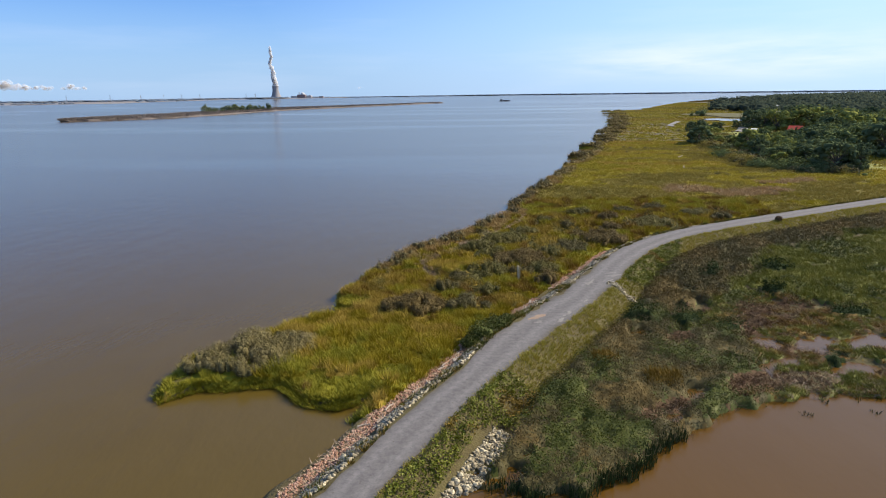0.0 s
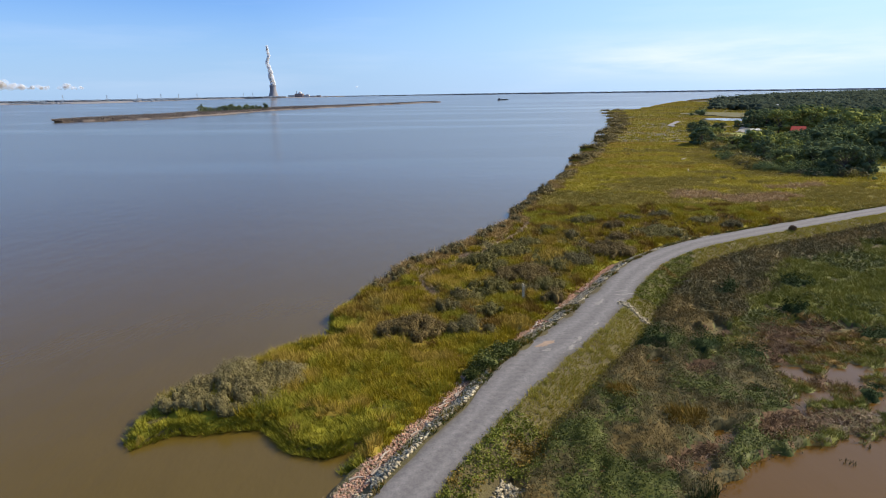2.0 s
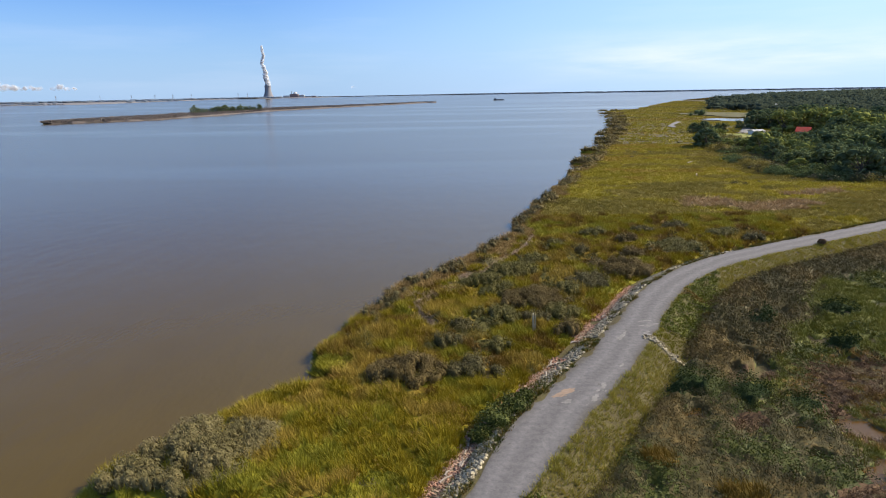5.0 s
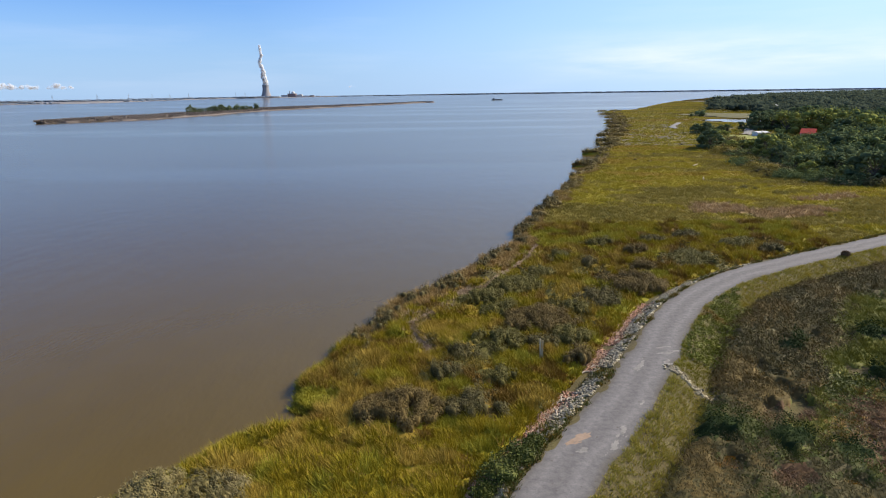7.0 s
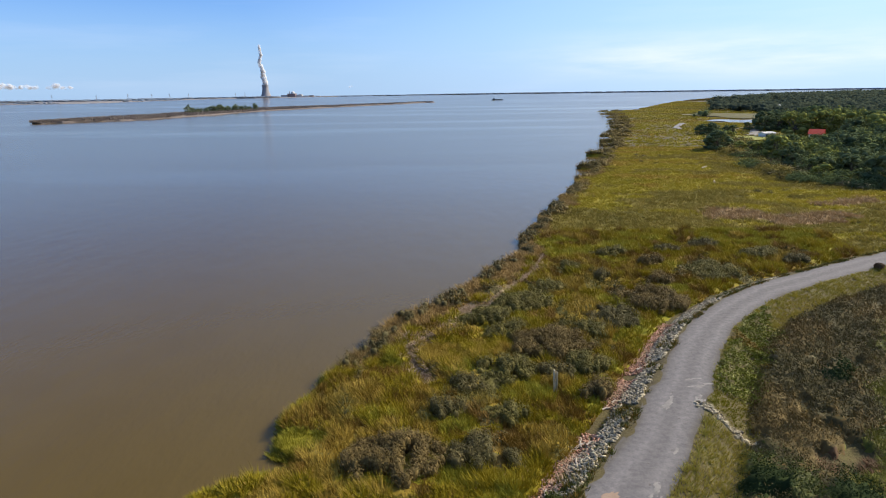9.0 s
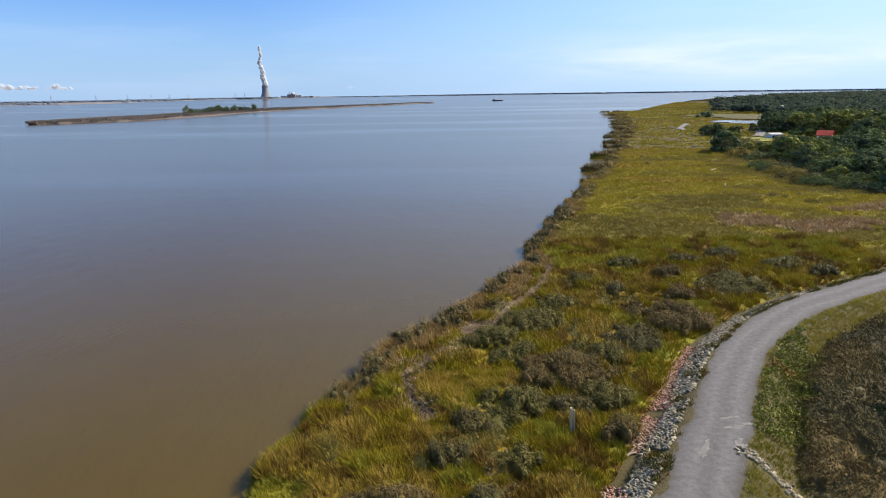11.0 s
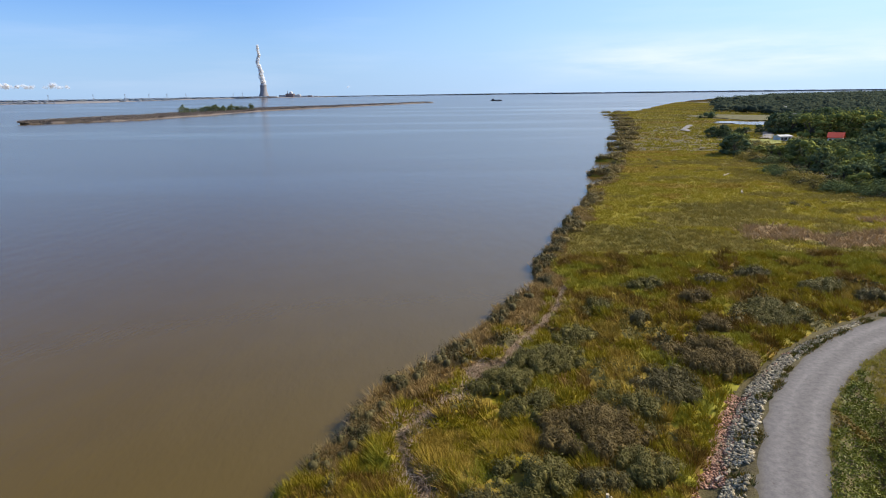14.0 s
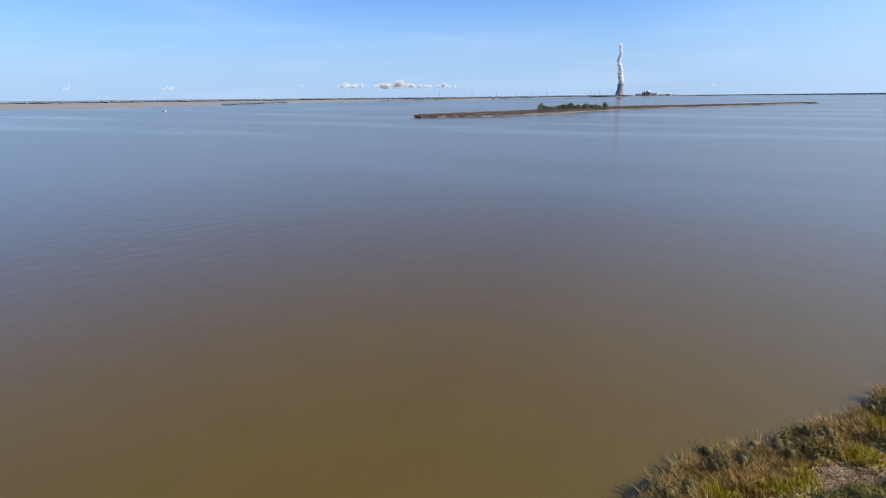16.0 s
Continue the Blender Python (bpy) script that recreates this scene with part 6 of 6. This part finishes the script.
# ---- houses among the trees ----
def house(x, y, turn, sx, sy, eave, ridge, roof_mat, label):
    z = float(height(np.array([x]), np.array([y]))[0]) - 0.1
    root = new("house")
    root.matrix_basis = pose(x, y, z, 0, 0, turn)
    tagged(root, label, "house", "houses among the trees")
    bm = bmesh.new()
    v = [bm.verts.new(q) for q in ((-sx / 2, -sy / 2, 0), (sx / 2, -sy / 2, 0), (sx / 2, sy / 2, 0), (-sx / 2, sy / 2, 0),
                                   (-sx / 2, -sy / 2, eave), (sx / 2, -sy / 2, eave), (sx / 2, sy / 2, eave), (-sx / 2, sy / 2, eave), (-sx / 2, 0, ridge), (sx / 2, 0, ridge))]
    for f in ((0, 1, 5, 4), (2, 3, 7, 6), (1, 2, 6, 9, 5), (3, 0, 4, 8, 7)):
        bm.faces.new([v[i] for i in f])
    part("wall", bm, M_WHITE, root)
    for s in (-1, 1):
        bm = bmesh.new()
        e = 0.5
        dz = (ridge - eave) * e / (sy / 2)
        a0 = [(-sx / 2 - e, s * (sy / 2 + e), eave - dz), (sx / 2 + e, s * (sy / 2 + e), eave - dz), (sx / 2 + e, 0, ridge + 0.02), (-sx / 2 - e, 0, ridge + 0.02)]
        lo = [bm.verts.new(q) for q in a0]
        hi = [bm.verts.new((q[0], q[1], q[2] + 0.18)) for q in a0]
        for f in ((lo[0], lo[1], lo[2], lo[3]), (hi[3], hi[2], hi[1], hi[0]), *((lo[i], hi[i], hi[(i + 1) % 4], lo[(i + 1) % 4]) for i in range(4))):
            bm.faces.new(f)
        bmesh.ops.recalc_face_normals(bm, faces=bm.faces[:])
        part("roof", bm, roof_mat, root)
    for s in (-1, 1):
        for k in (-0.3, 0.05, 0.33):
            bm = bmesh.new()
            box(bm, k * sx, s * (sy / 2 + 0.02), eave * 0.55, 1.1, 0.08, 1.3)
            part("window", bm, M_GLASS, root)
    bm = bmesh.new()
    box(bm, -0.12 * sx, -(sy / 2 + 0.02), 1.0, 0.95, 0.08, 2.0)
    part("door", bm, M_GREYROOF, root)


house(187, 329, -40, 6.0, 5.5, 3.4, 5.4, M_REDROOF, "white house with a bright red metal roof")
house(173, 350, 10, 6.5, 5, 2.6, 3.2, M_PALEWALL, "low pale-roofed house among trees")
house(300, 560, 25, 11, 8, 3.2, 5.2, M_GREYROOF, "far house with a grey shingle roof")
house(420, 800, -15, 12, 8, 3.2, 5.2, M_WHITE, "far pale house among the trees")
house(360, 620, 40, 11, 8, 3.2, 5.4, M_GREYROOF, "far house with a grey shingle roof")

# marsh pool, sandy landing and field beyond it
ang = np.linspace(0, 2 * np.pi, 40, endpoint=False)
rim = 1 + 0.18 * np.sin(ang * 3 + 1) + 0.1 * np.sin(ang * 5)
pv = np.c_[236 + 21 * rim * np.cos(ang), 512 + 26 * rim * np.sin(ang), np.full(40, 1.35)]
tagged(new("far_pool_water", mesh_np("far_pool_water", pv, [list(range(40))], M_POND)), "small still pool in the marsh", "pool", kind="structure")
fv = np.c_[FIELD[0] + FIELD[2] * rim * np.cos(ang), FIELD[1] + FIELD[3] * rim * np.sin(ang), np.full(40, 1.6)]
tagged(new("field", mesh_np("field", fv, [list(range(40))], M_FIELD)), "dry tan field beyond the marsh pool", "field", kind="structure")
drive = spline([(170, 362), (181, 378), (192, 400), (206, 432), (222, 452)], 2)
tagged(ribbon("drive", drive, -3.0, 3.0, lambda o: 1.35 - 0.03 * o * o, M_PALE, 1.5, 6), "pale gravel drive between the trees", "drive", kind="structure")
M_LAWN = material("mown lawn", [(0.16, 0.17, 0.035), (0.25, 0.25, 0.05)], 0.1, 1.0, 0.9, 0.4, 3.0)
for k, (cx_, cy_, rx_, ry_) in enumerate(((158, 346, 11, 17), (139, 190, 13, 8))):
    lv = np.c_[cx_ + rx_ * rim * np.cos(ang), cy_ + ry_ * rim * np.sin(ang), np.full(40, 1.25 if k == 0 else 1.0)]
    tagged(new("lawn", mesh_np("lawn", lv, [list(range(40))], M_LAWN)), "light green mown grass between the trees", "lawn", kind="structure")
landing = spline([(153, 420), (158, 440), (166, 458), (184, 494)], 3)
tagged(ribbon("sandy_track", landing, -2.0, 2.0, lambda o: 1.5 - 0.03 * o * o, M_PALE, 2.0, 5), "pale sandy track across the marsh", "track", kind="structure")


# ---- leaning post ----
def post(x, y):
    z = float(height(np.array([x]), np.array([y]))[0])
    bm = bmesh.new()
    tube(bm, (0, 0, -0.4), (-0.14, 0.05, 2.5), 0.12, 0.1, 8)
    for v in bm.verts:
        v.co.x += 0.02 * noise.noise(v.co * 5)
    root = new("post")
    root.location = (x, y, z)
    tagged(root, "bleached grey wooden post leaning in the reeds", "post")
    part("shaft", bm, M_POST, root)
    bm = bmesh.new()
    box(bm, 0.12, -0.03, 1.2, 0.05, 0.24, 2.3, 0.2)
    part("plank", bm, M_POST, root)


post(9.0, 73.2)


# ---- pale patches in the gravel ----
def patch(x, y, rx, ry, turn, mat, label, seed):
    """A blotch of several uneven worn spots lying on the gravel."""
    rr = random.Random(seed)
    n, blots = 12, 11
    c, s = math.cos(turn), math.sin(turn)
    v = []
    for b in range(blots):
        u0, w0 = rr.gauss(0, 0.55) * rx, rr.gauss(0, 0.4) * ry
        q0 = rr.uniform(0.12, 0.75) ** 1.5 * ry * 1.2
        for k in range(n):
            q = q0 * rr.uniform(0.55, 1.25)
            u, w = u0 + 2.4 * q * math.cos(6.283 * k / n), w0 + q * math.sin(6.283 * k / n)
            px, py = x + u * c - w * s, y + u * s + w * c
            v.append((px, py, 1.842 + 0.0003 * b))
    v = np.array(v)
    v[:, 2] -= 0.012 * road(v[:, 0], v[:, 1])[0] ** 2
    f = [list(range(b * n, b * n + n)) for b in range(blots)]
    tagged(new("gravel_patch", mesh_np("gravel_patch", v, f, mat)), label, "gravel patch", "patches in the road", "stuff")


for k, row in enumerate(((11.9, 57.2, 1.1, 0.35, 0.9, M_PALE), (9.3, 57.9, 0.7, 0.5, 0.6, M_CLAY), (9.4, 56.6, 0.4, 0.25, 0.6, M_PALE), (13.0, 59.2, 0.8, 0.22, 0.9, M_PALE),
                         (18.0, 70.2, 1.3, 0.35, 1.0, M_PALE), (20.3, 70.2, 0.8, 0.3, 0.9, M_PALE), (21.3, 72.6, 0.6, 0.25, 0.2, M_PALE), (21.6, 73.8, 0.6, 0.2, 0.2, M_PALE), (15.8, 63.2, 0.9, 0.2, 0.95, M_PALE))):
    patch(*row, "pale worn patch in the gravel road", 40 + k)


# ---- stones: riprap on the river side, a rock chute, a stone-lined ditch ----
def stone_mesh(seed, mat):
    rr = random.Random(seed)
    bm = bmesh.new()
    bmesh.ops.create_icosphere(bm, subdivisions=1, radius=0.5)
    sx, sy, sz = rr.uniform(0.8, 1.35), rr.uniform(0.65, 1.0), rr.uniform(0.55, 0.85)
    for v in bm.verts:
        q = rr.uniform(0.68, 1.2)
        v.co = Vector((v.co.x * sx * q, v.co.y * sy * q, v.co.z * sz * q))
    for k in range(3):  # broken faces
        a, b = rr.uniform(0, 6.28), rr.uniform(-0.2, 0.9)
        nv = Vector((math.cos(a), math.sin(a), b)).normalized()
        for v in bm.verts:
            over = v.co.dot(nv) - 0.3
            if over > 0:
                v.co -= nv * over
    me = bpy.data.meshes.new("stone")
    bm.to_mesh(me)
    bm.free()
    me.materials.append(mat)
    return me


STONES = [stone_mesh(k, M_STONE) for k in range(8)]


def road_place(s, o):
    """The place s metres along from the first view of the road and o metres to its right."""
    seg = np.hypot(*np.diff(ROAD_LINE, axis=0).T)
    cum = np.r_[0, np.cumsum(seg)] - ROAD_S0
    x, y = np.interp(s, cum, ROAD_LINE[:, 0]), np.interp(s, cum, ROAD_LINE[:, 1])
    x2, y2 = np.interp(s + 0.5, cum, ROAD_LINE[:, 0]), np.interp(s + 0.5, cum, ROAD_LINE[:, 1])
    dx, dy = (x2 - x), (y2 - y)
    n = np.hypot(dx, dy)
    return x + o * dy / n, y - o * dx / n


def loose_stones(name, x, y, size, mat, label):
    """Small stones, too many to count, in one mesh."""
    me0 = STONES[0]
    vv = np.array([v.co for v in me0.vertices])
    ff = np.array([p.vertices for p in me0.polygons])
    n = len(x)
    ang_ = RNG.uniform(0, 6.28, n)
    sc = size * RNG.uniform(0.5, 1.3, (n, 1, 3)) * np.array([1, 1, 0.8])
    loc = vv[None] * RNG.uniform(0.85, 1.15, (n, len(vv), 1)) * sc
    c, s = np.cos(ang_)[:, None], np.sin(ang_)[:, None]
    X = loc[:, :, 0] * c - loc[:, :, 1] * s + np.asarray(x)[:, None]
    Y = loc[:, :, 0] * s + loc[:, :, 1] * c + np.asarray(y)[:, None]
    Z = loc[:, :, 2] + (np.maximum(height(x, y), -0.1) + 0.06)[:, None]
    v = np.stack([X, Y, Z], 2).reshape(-1, 3)
    f = (np.arange(n)[:, None, None] * len(vv) + ff[None]).reshape(-1, 3)
    return stuff(name, (v, f), mat, label, "stones")


def stones_on(name, label, x, y, size, seed):
    """A named bed of stones, each a part."""
    rr = random.Random(seed)
    root = new(name)
    tagged(root, label, "riprap", kind="structure")
    z = np.maximum(height(x, y), -0.1)
    for px, py, pz in zip(x, y, z):
        ob = new("stone", STONES[rr.randrange(len(STONES))])
        ob.parent = root
        q = size * rr.uniform(0.6, 1.45)
        ob.matrix_basis = pose(px, py, pz + 0.18 * q, rr.uniform(-25, 25), rr.uniform(-25, 25), rr.uniform(0, 360))
        ob.scale = (q, q, q)
    return root


# grey stones high on the bank, pinkish rubble and debris below
s = RNG.uniform(2, 30, 290)
o = -RNG.uniform(1.9, 3.4, 290) - widening(s)
keep = (vnoise(s, o, 3, 101) + 0.02 * s > 0.3)
stones_on("riprap_bank", "grey quarried stones armouring the river side of the dike", *road_place(s[keep], o[keep]), 0.38, 4)
s = RNG.uniform(-6, 92, 7500)
bend = ramp01(s, 24, 44)
o = -(1.8 + widening(s) + (1.5 + 0.2 * bend) * RNG.uniform(0, 1, 7500) * (0.7 + 0.6 * vnoise(s, s * 0, 6, 104)))
keep = (vnoise(s, o, 3, 102) > 0.08) & ~((s > 25.5) & (s < 27.5)) & (vnoise(s, o, 1.1, 105) > 0.12 + 0.06 * bend)
loose_stones("riprap_bank_stones", *road_place(s[keep], o[keep]), 0.37, M_STONES, "grey riprap stones beside the gravel road")
s = RNG.uniform(-6, 78, 5200)
o = -(3.1 + widening(s) + 1.8 * RNG.uniform(0, 1, 5200))
keep = ((s < 25) | (vnoise(s, o, 4, 103) > 0.33))
loose_stones("rubble", *road_place(s[keep], o[keep]), 0.27, M_RUBBLE, "pinkish broken rubble and debris at the water line")
s, o = RNG.uniform(-6, 60, 1500), -RNG.uniform(3.3, 4.8, 1500)
o = o - widening(s)
keep = (s < 23) | (vnoise(s, o, 4, 103) > 0.5)
px, py = road_place(s[keep], o[keep])
stuff("reed_debris", blades(px, py, np.maximum(height(px, py), 0) + 0.1, 0.09, 0.06, 0.4, 5, 5.0, False), M_DEADPALE, "bleached reed litter washed up on the stones", "debris")
s, o = RNG.uniform(-2, 13, 330), RNG.uniform(4.6, 6.2, 330)
stones_on("rock_chute", "pale grey broken rock spread at the foot of the dike", *road_place(s[:290], o[:290]), 0.42, 6)
px, py = road_place(RNG.uniform(-2, 13, 1100), RNG.uniform(4.5, 6.3, 1100))
loose_stones("rock_chute_stones", px, py, 0.3, M_STONES, "small broken rock between larger stones")
t = RNG.uniform(0, 3, 150)
dxy = np.c_[np.interp(t, range(4), DITCH[:, 0]), np.interp(t, range(4), DITCH[:, 1])] + RNG.normal(0, 0.28, (150, 2))
stones_on("stone_ditch", "narrow ditch lined with pale stones down the dike slope", dxy[:, 0], dxy[:, 1], 0.34, 8)


# ---- driftwood and a green bush by the stones ----
def driftwood(s, o, length, turn):
    x, y = road_place(s, o)
    z = max(float(height(np.array([x]), np.array([y]))[0]), 0) + 0.12
    bm = bmesh.new()
    tube(bm, (-length / 2, 0, 0), (0, 0.08, 0.03), 0.09, 0.08, 7)
    tube(bm, (-0.05, 0.08, 0.03), (length / 2, 0, 0.0), 0.08, 0.05, 7)
    tube(bm, (length * 0.1, 0.05, 0.02), (length * 0.28, 0.35, 0.2), 0.04, 0.02, 6)
    me = bpy.data.meshes.new("driftwood")
    bm.to_mesh(me)
    bm.free()
    me.materials.append(M_WOOD)
    ob = new("driftwood", me)
    ob.matrix_basis = pose(x, y, z, 0, 0, turn)
    tagged(ob, "bleached driftwood log on the stones", "driftwood", "driftwood logs")


for k in range(22):
    way = RNG.uniform(-4, 24) if k < 12 else RNG.uniform(32, 56)
    driftwood(way, -RNG.uniform(3.4, 4.6) - float(widening(np.array([way]))[0]), RNG.uniform(0.6, 1.3), RNG.uniform(20, 90))


def bush(x, y, r, tall, mat, label):
    z = float(height(np.array([x]), np.array([y]))[0])
    root = new("bush")
    root.location = (x, y, z)
    tagged(root, label, "bush")
    n = 1800
    d = RNG.normal(size=(n, 3))
    d /= np.linalg.norm(d, axis=1)[:, None]
    d *= RNG.uniform(0.5, 1.05, (n, 1)) * (0.75 + 0.5 * vnoise(d[:, 0] * 2, d[:, 1] * 2 + d[:, 2], 0.6, 7))[:, None]
    v, f = joined(leaves(d[:, 0] * r, d[:, 1] * r, tall * (0.5 + 0.5 * d[:, 2]), 0.19, 0.5),
                  cores(np.array([0.0, r * 0.25]), np.array([0.0, -r * 0.2]), np.array([tall * 0.45, tall * 0.5]), np.array([r * 0.6, r * 0.5]), np.array([tall * 0.35, tall * 0.3])))
    fo = new("foliage", mesh_np("foliage", v, f, mat))
    fo.parent = root
    bm = bmesh.new()
    for k in range(6):
        a = k * 1.05
        tube(bm, (0, 0, -0.1), (0.6 * r * math.cos(a), 0.6 * r * math.sin(a), tall * 0.8), 0.03, 0.012, 5)
    part("stems", bm, M_BARK, root)


for row in ((3.4, 54.4, 1.5, 1.7), (4.9, 56.2, 1.4, 1.5), (2.2, 53.0, 1.0, 1.1), (6.2, 57.8, 0.9, 0.9)):
    bush(*row, M_MARSHGREEN, "dark green leafy bush growing among the stones")
bush(60.2, 105.8, 0.6, 0.85, M_DEAD, "small rusty brown bush at the edge of the road")


def pale_log(x, y, length, turn):
    z = float(height(np.array([x]), np.array([y]))[0])
    bm = bmesh.new()
    tube(bm, (-length / 2, 0, 0), (length * 0.1, 0.1, 0.06), 0.24, 0.2, 8)
    tube(bm, (length * 0.08, 0.1, 0.06), (length / 2, 0, 0.25), 0.2, 0.12, 8)
    me = bpy.data.meshes.new("driftwood")
    bm.to_mesh(me)
    bm.free()
    me.materials.append(M_POST)
    ob = new("driftwood", me)
    ob.matrix_basis = pose(x, y, z + 0.75, 0, -6, turn)
    tagged(ob, "large bleached log stranded on the marsh grass", "driftwood", "driftwood logs")


for row in ((85.5, 223, 2.2, 20), (75.2, 192, 1.5, 70), (107.9, 230.5, 2.0, 10)):
    pale_log(*row)
